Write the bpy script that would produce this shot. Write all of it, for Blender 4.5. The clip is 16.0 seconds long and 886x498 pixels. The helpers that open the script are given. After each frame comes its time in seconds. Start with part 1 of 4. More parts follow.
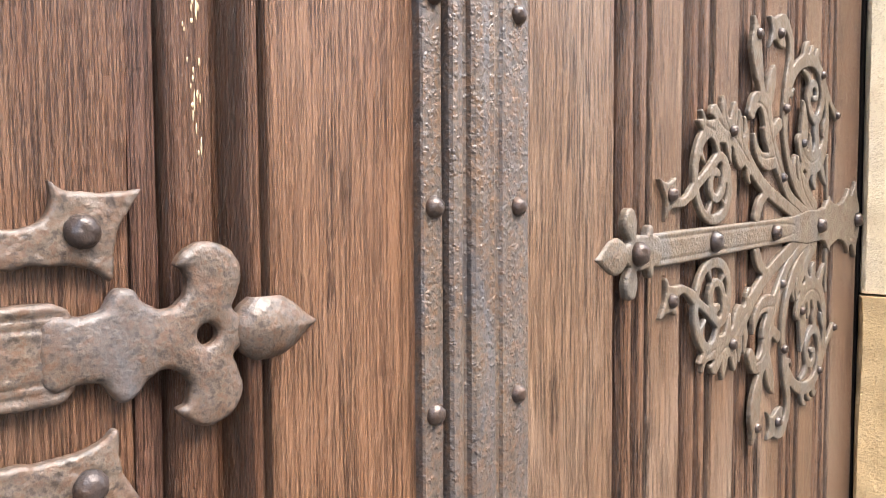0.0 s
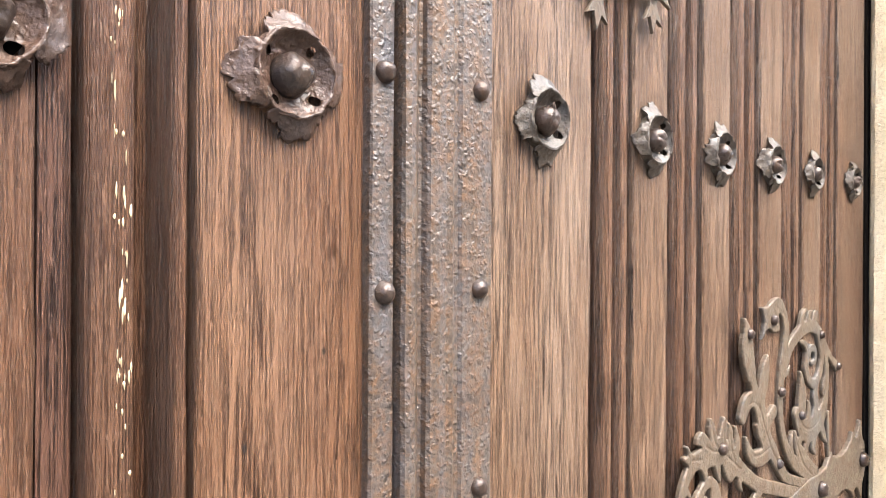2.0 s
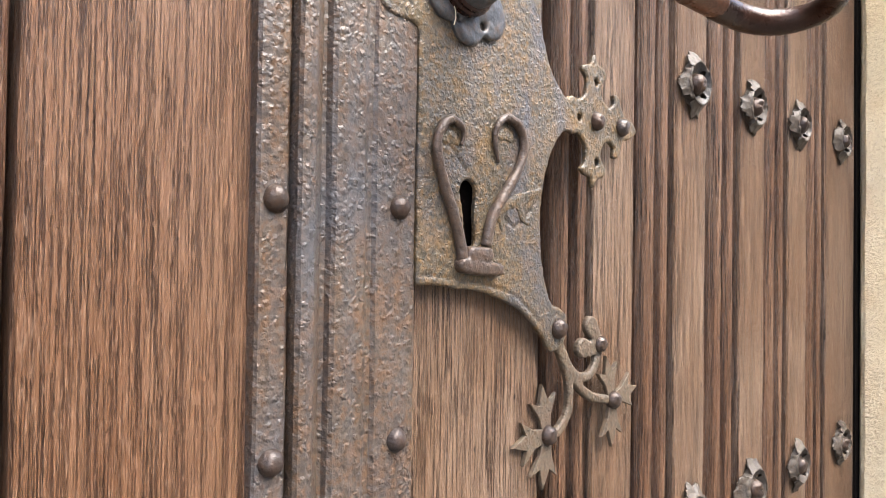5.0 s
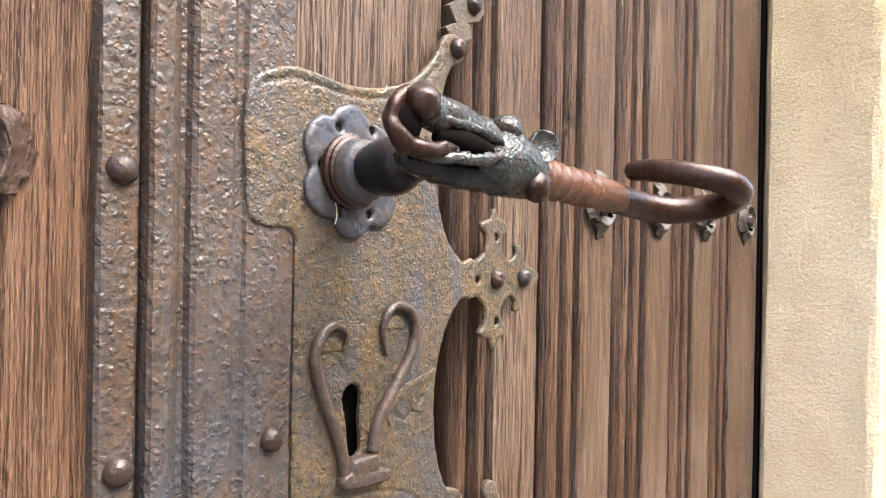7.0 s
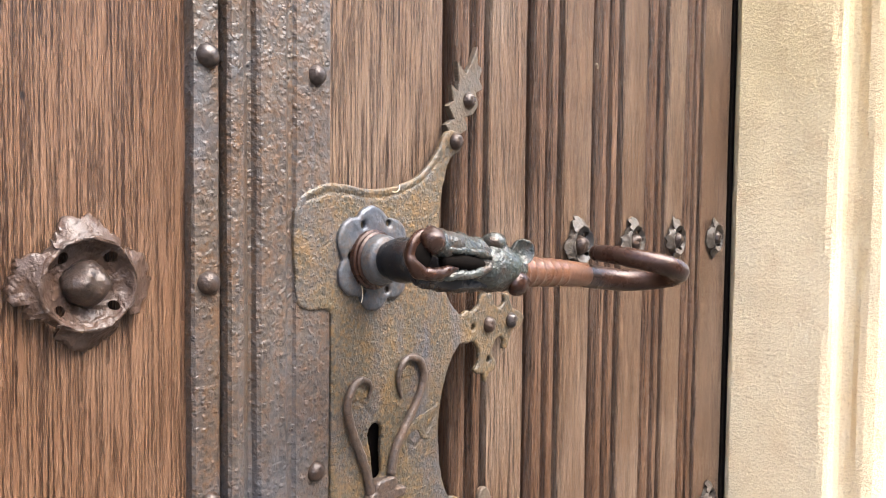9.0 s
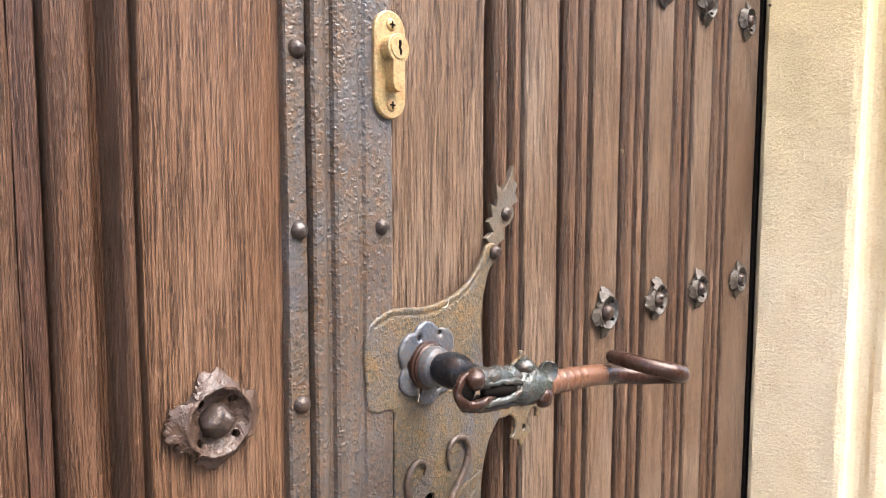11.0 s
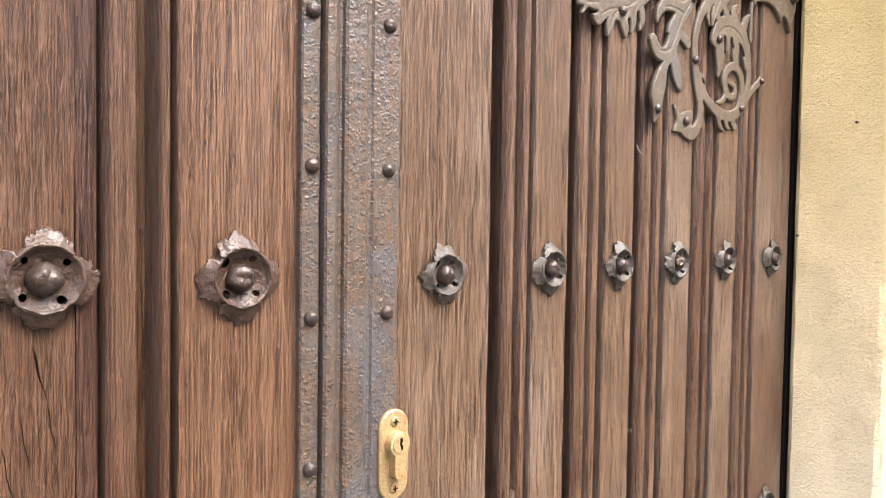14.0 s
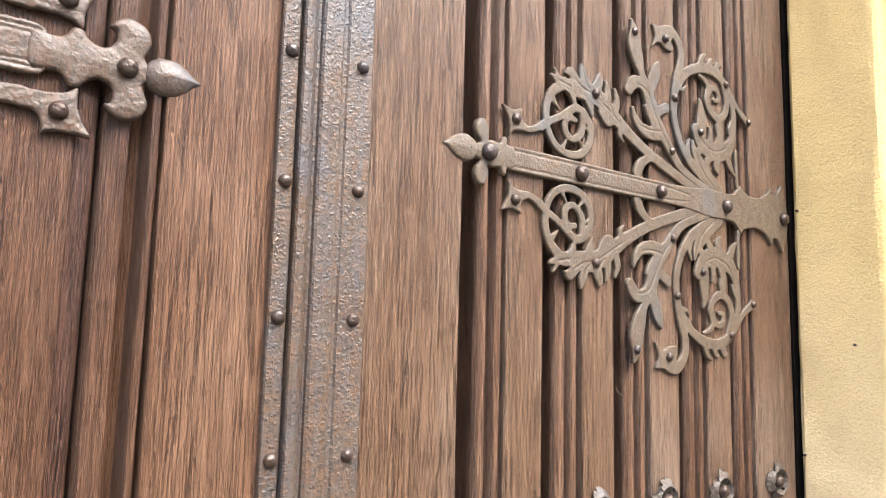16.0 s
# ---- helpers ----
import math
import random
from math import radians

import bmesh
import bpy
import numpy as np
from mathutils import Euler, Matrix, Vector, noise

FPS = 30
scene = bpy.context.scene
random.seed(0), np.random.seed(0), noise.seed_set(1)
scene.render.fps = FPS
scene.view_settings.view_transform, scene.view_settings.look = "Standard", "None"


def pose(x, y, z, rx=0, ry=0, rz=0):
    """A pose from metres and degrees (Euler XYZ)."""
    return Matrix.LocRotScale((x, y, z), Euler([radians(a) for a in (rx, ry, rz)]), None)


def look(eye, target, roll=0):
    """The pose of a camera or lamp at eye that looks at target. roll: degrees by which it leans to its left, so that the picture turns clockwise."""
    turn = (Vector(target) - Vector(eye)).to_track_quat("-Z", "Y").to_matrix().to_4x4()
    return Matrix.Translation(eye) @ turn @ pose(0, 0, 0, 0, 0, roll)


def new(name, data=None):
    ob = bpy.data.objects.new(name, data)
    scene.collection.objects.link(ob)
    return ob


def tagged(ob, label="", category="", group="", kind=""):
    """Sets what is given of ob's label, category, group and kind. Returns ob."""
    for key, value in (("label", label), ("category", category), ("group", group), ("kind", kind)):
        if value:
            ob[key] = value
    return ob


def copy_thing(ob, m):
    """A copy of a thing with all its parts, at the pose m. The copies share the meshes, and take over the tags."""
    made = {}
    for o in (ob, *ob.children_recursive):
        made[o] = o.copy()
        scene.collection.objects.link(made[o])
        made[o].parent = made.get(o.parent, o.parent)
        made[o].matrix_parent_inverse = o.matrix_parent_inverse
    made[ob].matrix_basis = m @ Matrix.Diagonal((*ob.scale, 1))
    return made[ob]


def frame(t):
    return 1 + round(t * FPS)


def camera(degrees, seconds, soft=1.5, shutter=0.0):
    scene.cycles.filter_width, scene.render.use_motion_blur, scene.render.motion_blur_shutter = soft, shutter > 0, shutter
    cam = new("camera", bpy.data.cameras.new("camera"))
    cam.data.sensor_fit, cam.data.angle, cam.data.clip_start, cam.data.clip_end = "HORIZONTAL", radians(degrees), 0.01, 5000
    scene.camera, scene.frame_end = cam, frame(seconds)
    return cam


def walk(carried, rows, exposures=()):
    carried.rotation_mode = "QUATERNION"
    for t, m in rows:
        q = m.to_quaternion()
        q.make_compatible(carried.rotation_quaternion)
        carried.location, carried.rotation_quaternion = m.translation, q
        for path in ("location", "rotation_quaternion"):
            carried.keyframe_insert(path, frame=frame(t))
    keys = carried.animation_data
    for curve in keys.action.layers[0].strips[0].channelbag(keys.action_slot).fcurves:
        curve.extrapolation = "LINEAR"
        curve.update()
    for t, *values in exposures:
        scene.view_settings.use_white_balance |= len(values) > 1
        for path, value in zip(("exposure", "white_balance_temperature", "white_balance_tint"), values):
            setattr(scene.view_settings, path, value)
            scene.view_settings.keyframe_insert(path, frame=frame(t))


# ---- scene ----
cam = camera(62.8, 16.0, soft=1.0)
PATH = [
    (0, (-0.235, -0.248, 0.481), (1.194, 1.147, 0.371), -0.3),
    (0.5, (-0.226, -0.254, 0.539), (1.202, 1.144, 0.457), -0.2),
    (1, (-0.219, -0.254, 0.588), (1.207, 1.147, 0.531), 0.1),
    (1.5, (-0.208, -0.256, 0.643), (1.201, 1.163, 0.608), 0.3),
    (2, (-0.201, -0.257, 0.698), (1.194, 1.176, 0.696), 0.3),
    (2.5, (-0.186, -0.264, 0.746), (1.187, 1.191, 0.766), 0.5),
    (3, (-0.176, -0.265, 0.793), (1.189, 1.196, 0.836), 0.5),
    (3.5, (-0.166, -0.259, 0.839), (1.201, 1.2, 0.897), 0.5),
    (4, (-0.155, -0.258, 0.878), (1.213, 1.2, 0.938), 0.7),
    (4.2, (-0.153, -0.255, 0.894), (1.221, 1.198, 0.951), 0.6),
    (6.3, (-0.113, -0.241, 1.011), (1.368, 1.103, 1.013), 1.7),
    (6.5, (-0.111, -0.241, 1.019), (1.392, 1.078, 1.022), 1.5),
    (7, (-0.11, -0.238, 1.047), (1.433, 1.034, 1.039), 1.0),
    (7.5, (-0.118, -0.244, 1.07), (1.434, 1.018, 1.042), 0.8),
    (8, (-0.132, -0.253, 1.083), (1.423, 1.002, 1.017), 0.8),
    (8.2, (-0.141, -0.259, 1.086), (1.416, 0.994, 1.013), 0.8),
    (10.3, (-0.217, -0.32, 1.144), (1.295, 0.979, 0.986), -0.1),
    (10.5, (-0.222, -0.323, 1.154), (1.277, 0.989, 0.986), 0.0),
    (11, (-0.235, -0.336, 1.193), (1.232, 1.011, 1.017), 0.1),
    (11.5, (-0.248, -0.35, 1.231), (1.193, 1.025, 1.051), 0.1),
    (12, (-0.249, -0.364, 1.27), (1.166, 1.036, 1.081), 0.3),
    (12.5, (-0.246, -0.375, 1.31), (1.143, 1.052, 1.125), 0.4),
    (13, (-0.243, -0.385, 1.35), (1.124, 1.066, 1.183), 0.5),
    (13.5, (-0.239, -0.396, 1.39), (1.103, 1.081, 1.255), 0.7),
    (14, (-0.237, -0.414, 1.427), (1.077, 1.093, 1.353), 0.8),
    (14.5, (-0.23, -0.428, 1.46), (1.058, 1.102, 1.455), 0.8),
    (15, (-0.22, -0.447, 1.495), (1.039, 1.105, 1.569), 1.0),
    (15.5, (-0.213, -0.467, 1.524), (1.018, 1.102, 1.681), 1.2),
    (16, (-0.207, -0.489, 1.546), (0.971, 1.108, 1.799), 1.5),
]
walk(cam, [(t, look(eye, target, roll)) for t, eye, target, roll in PATH], exposures=[(0.0, 3.1), (1.0, 3.2), (2.5, 3.14), (3.0, 3.05), (4.0, 2.88), (6.5, 2.72), (11.0, 2.8), (16.0, 2.88)])
from mathutils import geometry

# ---------------------------------------------------------------- light
world = bpy.data.worlds.new("overcast_sky")
scene.world = world
world.use_nodes = True
wn = world.node_tree
sky = wn.nodes.new("ShaderNodeTexSky")
sky.sky_type, sky.sun_disc = "NISHITA", False
sky.sun_elevation, sky.sun_rotation = radians(54), radians(170)
sky.air_density, sky.dust_density, sky.ozone_density = 0.8, 4.0, 0.6
wn.links.new(sky.outputs["Color"], wn.nodes["Background"].inputs["Color"])
wn.nodes["Background"].inputs["Strength"].default_value = 0.15

sun = new("sun", bpy.data.lights.new("sun", "SUN"))
sun.data.energy, sun.data.angle, sun.data.color = 1.5, radians(50), (0.955, 0.985, 1.0)
sun.matrix_world = look((1.25, -2.0, 4.9), (0.2, 0, 1.0))


# ---------------------------------------------------------------- materials
def material(name):
    m = bpy.data.materials.new(name)
    m.use_nodes = True
    t = m.node_tree
    return m, t, t.nodes["Principled BSDF"]


def node(t, kind, **values):
    n = t.nodes.new(kind)
    for key, value in values.items():
        n.inputs[key.replace("_", " ")].default_value = value
    return n


def coords(t, scale=(1, 1, 1), shift=False):
    c = t.nodes.new("ShaderNodeTexCoord")
    m = node(t, "ShaderNodeMapping", Scale=scale)
    t.links.new(c.outputs["Object"], m.inputs["Vector"])
    if shift:
        info = t.nodes.new("ShaderNodeObjectInfo")
        mul = node(t, "ShaderNodeVectorMath")
        mul.operation = "SCALE"
        mul.inputs[0].default_value = (37.0, 11.0, 53.0)
        t.links.new(info.outputs["Random"], mul.inputs["Scale"])
        t.links.new(mul.outputs["Vector"], m.inputs["Location"])
    return m.outputs["Vector"]


def noise_tex(t, vec, scale, detail=4.0, rough=0.6, distort=0.0):
    n = node(t, "ShaderNodeTexNoise", Scale=scale, Detail=detail, Roughness=rough, Distortion=distort)
    t.links.new(vec, n.inputs["Vector"])
    return n.outputs["Fac"]


def ramp(t, fac, stops, interp="LINEAR"):
    r = t.nodes.new("ShaderNodeValToRGB")
    r.color_ramp.interpolation = interp
    e = r.color_ramp.elements
    while len(e) < len(stops):
        e.new(0.5)
    for el, (pos, col) in zip(e, stops):
        el.position = pos
        el.color = (*col, 1) if len(col) == 3 else col
    t.links.new(fac, r.inputs["Fac"])
    return r.outputs["Color"]


def grey(*stops):
    return [(p, (v, v, v)) for p, v in stops]


def mix(t, fac, a, b, blend="MIX"):
    n = t.nodes.new("ShaderNodeMix")
    n.data_type, n.blend_type = "RGBA", blend
    for sock, v in ((n.inputs[0], fac), (n.inputs[6], a), (n.inputs[7], b)):
        if isinstance(v, bpy.types.NodeSocket):
            t.links.new(v, sock)
        elif isinstance(v, (int, float)):
            sock.default_value = v
        else:
            sock.default_value = (*v, 1)
    return n.outputs[2]


def bump(t, height, strength, distance, under=None):
    b = node(t, "ShaderNodeBump", Strength=strength, Distance=distance)
    t.links.new(height, b.inputs["Height"])
    if under is not None:
        t.links.new(under, b.inputs["Normal"])
    return b.outputs["Normal"]


def wood_material(name, dark, mid, light, wear=0.4, pore=0.95, crack=0.44, fine_scale=1400):
    m, t, bsdf = material(name)
    broad = noise_tex(t, coords(t, (1.0, 1.0, 0.008), True), 150, 5, 0.7, 0.08)
    ring = noise_tex(t, coords(t, (1.0, 1.0, 0.007), True), 640, 3, 0.55, 0.04)
    breaks = noise_tex(t, coords(t, (1.0, 1.0, 0.10), True), 240, 3, 0.6)
    pores = noise_tex(t, coords(t, (1.0, 1.0, 0.015), True), fine_scale, 3, 0.6, 0.03)
    fibre = noise_tex(t, coords(t, (1.0, 1.0, 0.10), True), 1900, 2, 0.6)
    patch = noise_tex(t, coords(t, (1.0, 1.0, 0.35), True), 11, 5, 0.6)
    col = ramp(t, broad, [(0.25, [0.4 * a + 0.6 * b for a, b in zip(dark, mid)]), (0.5, [1.12 * c for c in mid]), (0.78, [0.4 * a + 0.75 * b for a, b in zip(mid, light)])])
    col = mix(t, ramp(t, patch, grey((0.46, 0.0), (0.66, wear))), col, [1.2 * light[0], 1.34 * light[1], 1.55 * light[2]])
    damp = noise_tex(t, coords(t, (1.0, 1.0, 0.22), True), 7, 4, 0.6, 0.5)
    col = mix(t, ramp(t, damp, grey((0.50, 0.0), (0.66, 0.55))), col, [mid[0] * 0.80, mid[1] * 0.68, mid[2] * 0.60])
    dense = ramp(t, noise_tex(t, coords(t, (1.0, 1.0, 0.10), True), 45, 3, 0.6), grey((0.32, 0.5), (0.58, 1.0)))
    fine = ramp(t, pores, grey((0.442, min(1.0, pore * 1.15)), (0.480, 0.0)))
    col = mix(t, mix(t, 1.0, fine, dense, "MULTIPLY"), col, [dark[0] * 0.26, dark[1] * 0.20, dark[2] * 0.17])
    line = ramp(t, ring, grey((0.462, 0.0), (0.485, 1.0), (0.508, 0.0)))
    deep = mix(t, 1.0, line, ramp(t, breaks, grey((crack, 0.0), (crack + 0.12, 0.85))), "MULTIPLY")
    col = mix(t, deep, col, [dark[0] * 0.30, dark[1] * 0.23, dark[2] * 0.20])
    # Pale fibres of the grain; their brightness also paints in its glints.
    col = mix(t, ramp(t, fibre, grey((0.55, 0.0), (0.64, 0.55))), col, [c * 1.4 + 0.014 for c in light])
    worm = node(t, "ShaderNodeTexVoronoi", Scale=30.0)
    t.links.new(coords(t, (1, 1, 0.6), True), worm.inputs["Vector"])
    dots = ramp(t, worm.outputs["Distance"], grey((0.028, 0.0), (0.042, 1.0)))
    col = mix(t, dots, (0.010, 0.006, 0.005), col)
    pin = node(t, "ShaderNodeTexVoronoi", Scale=75.0)
    t.links.new(coords(t, (1, 1, 0.5), True), pin.inputs["Vector"])
    some = ramp(t, noise_tex(t, coords(t, (1, 1, 1), True), 14, 2, 0.5), grey((0.50, 1.0), (0.56, 0.0)))
    spots = mix(t, 1.0, ramp(t, pin.outputs["Distance"], grey((0.040, 0.0), (0.070, 1.0))), some, "LIGHTEN")
    col = mix(t, spots, (0.012, 0.007, 0.005), col)
    t.links.new(col, bsdf.inputs["Base Color"])
    t.links.new(ramp(t, fibre, grey((0.35, 0.28), (0.7, 0.52))), bsdf.inputs["Roughness"])
    bsdf.inputs["Specular IOR Level"].default_value = 0.36
    inv = node(t, "ShaderNodeInvert")
    t.links.new(deep, inv.inputs["Color"])
    n1 = bump(t, inv.outputs["Color"], 0.8, 0.0008)
    n1 = bump(t, fine, 0.7, -0.0006, n1)
    n1 = bump(t, pores, 0.9, 0.0010, n1)
    n1 = bump(t, fibre, 0.9, 0.0010, n1)
    n1 = bump(t, broad, 0.5, 0.0016, n1)
    t.links.new(n1, bsdf.inputs["Normal"])
    return m


def iron_material(name, base, alt, rust, cool, rough=0.5, pebble=0.8, size=230, metal=0.0, bands=0.3, specks=0.5):
    m, t, bsdf = material(name)
    v = coords(t, (1, 1, 1), True)
    big = noise_tex(t, v, 22, 5, 0.65, 0.6)
    mid_ = noise_tex(t, v, 75, 5, 0.7)
    col = mix(t, ramp(t, big, grey((0.35, 0.0), (0.62, 1.0))), base, alt)
    col = mix(t, ramp(t, mid_, grey((0.50, 0.0), (0.66, 0.75))), col, rust)
    speck = noise_tex(t, v, 330, 3, 0.7)
    col = mix(t, ramp(t, speck, grey((0.51, 0.0), (0.60, 0.85 * specks))), col, rust)
    col = mix(t, ramp(t, speck, grey((0.38, 0.8 * specks), (0.47, 0.0))), col, [c * 0.35 for c in base])
    cool_at = noise_tex(t, coords(t, (1, 1, 0.5), True), 13, 4, 0.6, 1.0)
    col = mix(t, ramp(t, cool_at, grey((0.55, 0.0), (0.68, 0.7))), col, cool)
    band = noise_tex(t, coords(t, (1, 1, 0.06), True), 150, 3, 0.6)
    col = mix(t, ramp(t, band, grey((0.40, 0.0), (0.62, 0.6 * bands))), col, cool)
    vor = node(t, "ShaderNodeTexVoronoi", Scale=size)
    t.links.new(mix(t, 0.0035, v, noise_color(t, v, 330), "ADD"), vor.inputs["Vector"])
    spread = ramp(t, noise_tex(t, v, 85, 3, 0.6), grey((0.34, 0.35), (0.50, 1.0)))
    peb = mix(t, 1.0, ramp(t, vor.outputs["Distance"], grey((0.06, 1.0), (0.5, 0.0))), spread, "MULTIPLY")
    dent = noise_tex(t, v, size * 0.8, 2, 0.5, 0.3)
    fine = noise_tex(t, v, 620, 4, 0.7)
    dirt = ramp(t, fine, grey((0.35, 0.55), (0.6, 1.0)))
    col = mix(t, 0.6, col, dirt, "MULTIPLY")
    t.links.new(col, bsdf.inputs["Base Color"])
    t.links.new(ramp(t, mid_, grey((0.35, rough - 0.1), (0.7, rough + 0.18))), bsdf.inputs["Roughness"])
    bsdf.inputs["Metallic"].default_value = metal
    bsdf.inputs["Specular IOR Level"].default_value = 0.34
    n1 = bump(t, peb, min(1.0, 0.55 * pebble), 0.0009)
    n1 = bump(t, dent, min(1.0, 0.6 * pebble), 0.0014, n1)
    n1 = bump(t, mid_, 0.15 + 0.35 * min(1.0, pebble), 0.0014, n1)
    n1 = bump(t, fine, 0.35, 0.0005, n1)
    t.links.new(n1, bsdf.inputs["Normal"])
    return m


def noise_color(t, vec, scale):
    n = node(t, "ShaderNodeTexNoise", Scale=scale, Detail=2.0)
    t.links.new(vec, n.inputs["Vector"])
    return n.outputs["Color"]


def stone_material(name, light, dark, stain, ochre=(0.88, 0.66, 0.28)):
    m, t, bsdf = material(name)
    v = coords(t)
    big = noise_tex(t, v, 3.2, 5, 0.6, 0.4)
    mid_ = noise_tex(t, v, 26, 5, 0.65)
    grain = noise_tex(t, v, 300, 5, 0.8)
    pits = noise_tex(t, v, 150, 3, 0.6)
    col = ramp(t, big, [(0.34, dark), (0.62, light)])
    sep = t.nodes.new("ShaderNodeSeparateXYZ")
    t.links.new(v, sep.inputs["Vector"])
    edge = t.nodes.new("ShaderNodeMath")
    edge.operation = "MULTIPLY_ADD"
    edge.inputs[1].default_value = 0.9
    t.links.new(big, edge.inputs[0])
    t.links.new(sep.outputs["Z"], edge.inputs[2])
    high = t.nodes.new("ShaderNodeMapRange")
    high.inputs["From Min"].default_value, high.inputs["From Max"].default_value = 1.55, 2.15
    t.links.new(edge.outputs["Value"], high.inputs["Value"])
    col = mix(t, high.outputs["Result"], col, ochre)
    col = mix(t, ramp(t, mid_, grey((0.52, 0.0), (0.72, 0.4))), col, stain)
    col = mix(t, ramp(t, grain, grey((0.53, 0.0), (0.68, 0.5))), col, [stain[0] * 0.62, stain[1] * 0.55, stain[2] * 0.5])
    t.links.new(col, bsdf.inputs["Base Color"])
    bsdf.inputs["Roughness"].default_value = 0.9
    bsdf.inputs["Specular IOR Level"].default_value = 0.2
    n1 = bump(t, grain, 0.9, 0.0028)
    n1 = bump(t, pits, 0.6, 0.0022, n1)
    n1 = bump(t, mid_, 0.4, 0.003, n1)
    t.links.new(n1, bsdf.inputs["Normal"])
    return m


def plain_material(name, colour, rough, metal=0.0, vary=0.35, scale=60.0, bumps=0.3):
    m, t, bsdf = material(name)
    v = coords(t, (1, 1, 1), True)
    n = noise_tex(t, v, scale, 5, 0.65)
    col = ramp(t, n, [(0.3, [c * (1 - vary) for c in colour]), (0.7, [min(1, c * (1 + vary)) for c in colour])])
    t.links.new(col, bsdf.inputs["Base Color"])
    t.links.new(ramp(t, n, grey((0.3, max(0.05, rough - 0.1)), (0.7, rough + 0.12))), bsdf.inputs["Roughness"])
    bsdf.inputs["Metallic"].default_value = metal
    t.links.new(bump(t, noise_tex(t, v, scale * 7, 3, 0.6), bumps, 0.0006), bsdf.inputs["Normal"])
    return m


OAK = wood_material("weathered_oak", (0.060, 0.032, 0.018), (0.113, 0.065, 0.038), (0.181, 0.117, 0.074), 0.75, 0.95, 0.43)
OAK_STAINED = wood_material("red_brown_stained_oak", (0.046, 0.020, 0.011), (0.070, 0.032, 0.017), (0.101, 0.053, 0.029), 0.4, 0.68, 0.46, 1500)
OAK_RED = wood_material("red_brown_oak", (0.056, 0.025, 0.013), (0.098, 0.047, 0.024), (0.147, 0.081, 0.046), 0.4, 0.74, 0.44, 1300)
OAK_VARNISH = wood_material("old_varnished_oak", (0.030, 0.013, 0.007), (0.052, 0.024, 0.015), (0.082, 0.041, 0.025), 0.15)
OAK_DARK = wood_material("dark_oak_moulding", (0.040, 0.018, 0.010), (0.100, 0.050, 0.027), (0.172, 0.097, 0.056), 0.5, 0.9)
STRIP_IRON = iron_material("painted_strip_iron", (0.060, 0.042, 0.031), (0.084, 0.066, 0.052), (0.094, 0.049, 0.023), (0.058, 0.063, 0.072), 0.43, 1.05, 330, 0.0, 0.45, 0.85)
ROSE_IRON = iron_material("blue_grey_rosette_iron", (0.054, 0.058, 0.066), (0.084, 0.086, 0.088), (0.095, 0.056, 0.032), (0.054, 0.064, 0.088), 0.40, 0.25, 330, 0.2)
GRIP_BRONZE = iron_material("orange_brown_bronze", (0.120, 0.048, 0.024), (0.160, 0.070, 0.038), (0.075, 0.034, 0.018), (0.15, 0.09, 0.065), 0.30, 0.12, 300, 0.3)
SCROLL_IRON = iron_material("aged_scroll_iron", (0.082, 0.061, 0.041), (0.108, 0.083, 0.056), (0.074, 0.043, 0.024), (0.074, 0.071, 0.066), 0.56, 0.6, 420, 0.0, 0.2, 0.9)
BROWN_IRON = iron_material("brown_rusty_hinge_iron", (0.058, 0.041, 0.031), (0.086, 0.064, 0.047), (0.072, 0.037, 0.020), (0.066, 0.067, 0.072), 0.46, 0.45, 300, 0.0, 0.2, 0.9)
PLATE_IRON = iron_material("ochre_plate_iron", (0.062, 0.051, 0.036), (0.098, 0.074, 0.044), (0.138, 0.079, 0.028), (0.050, 0.056, 0.074), 0.40, 0.8, 560, 0.0, 0.2, 0.85)
GUARD_IRON = iron_material("dark_brown_guard_iron", (0.062, 0.042, 0.032), (0.088, 0.062, 0.046), (0.095, 0.052, 0.028), (0.050, 0.050, 0.054), 0.38, 0.5, 420, 0.1)
NAIL_IRON = iron_material("dark_nail_iron", (0.038, 0.025, 0.019), (0.054, 0.039, 0.031), (0.058, 0.029, 0.016), (0.034, 0.033, 0.036), 0.33, 0.35, 400, 0.3)
PETAL_IRON = iron_material("petal_iron", (0.054, 0.043, 0.033), (0.080, 0.067, 0.052), (0.052, 0.032, 0.020), (0.054, 0.054, 0.056), 0.52, 0.5, 420, 0.0, 0.2, 0.8)
PETAL_BROWN = iron_material("brown_painted_petal_iron", (0.050, 0.027, 0.017), (0.072, 0.043, 0.030), (0.046, 0.023, 0.014), (0.062, 0.050, 0.047), 0.36, 0.7, 420)
STONE = stone_material("cream_sandstone", (0.895, 0.757, 0.522), (0.86, 0.68, 0.43), (0.68, 0.48, 0.26), (0.80, 0.61, 0.28))
GROUND = stone_material("ground_paving_stone", (0.13, 0.12, 0.11), (0.10, 0.095, 0.088), (0.08, 0.075, 0.07), (0.13, 0.12, 0.11))
STONE_LOW = stone_material("weathered_brown_sandstone", (0.74, 0.53, 0.28), (0.52, 0.35, 0.16), (0.28, 0.19, 0.10), (0.70, 0.50, 0.26))
# for the unseen wall added opposite the door
BLOCKER_GREY = stone_material("blocker_wall_grey", (0.30, 0.27, 0.23), (0.24, 0.215, 0.185), (0.2, 0.18, 0.16), (0.28, 0.25, 0.21))
# Near-black that stands for shade in gaps, holes, slots and hollows.
DARK = plain_material("shade_black", (0.005, 0.004, 0.0035), 0.9)
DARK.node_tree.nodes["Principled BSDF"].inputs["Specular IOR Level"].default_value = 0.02
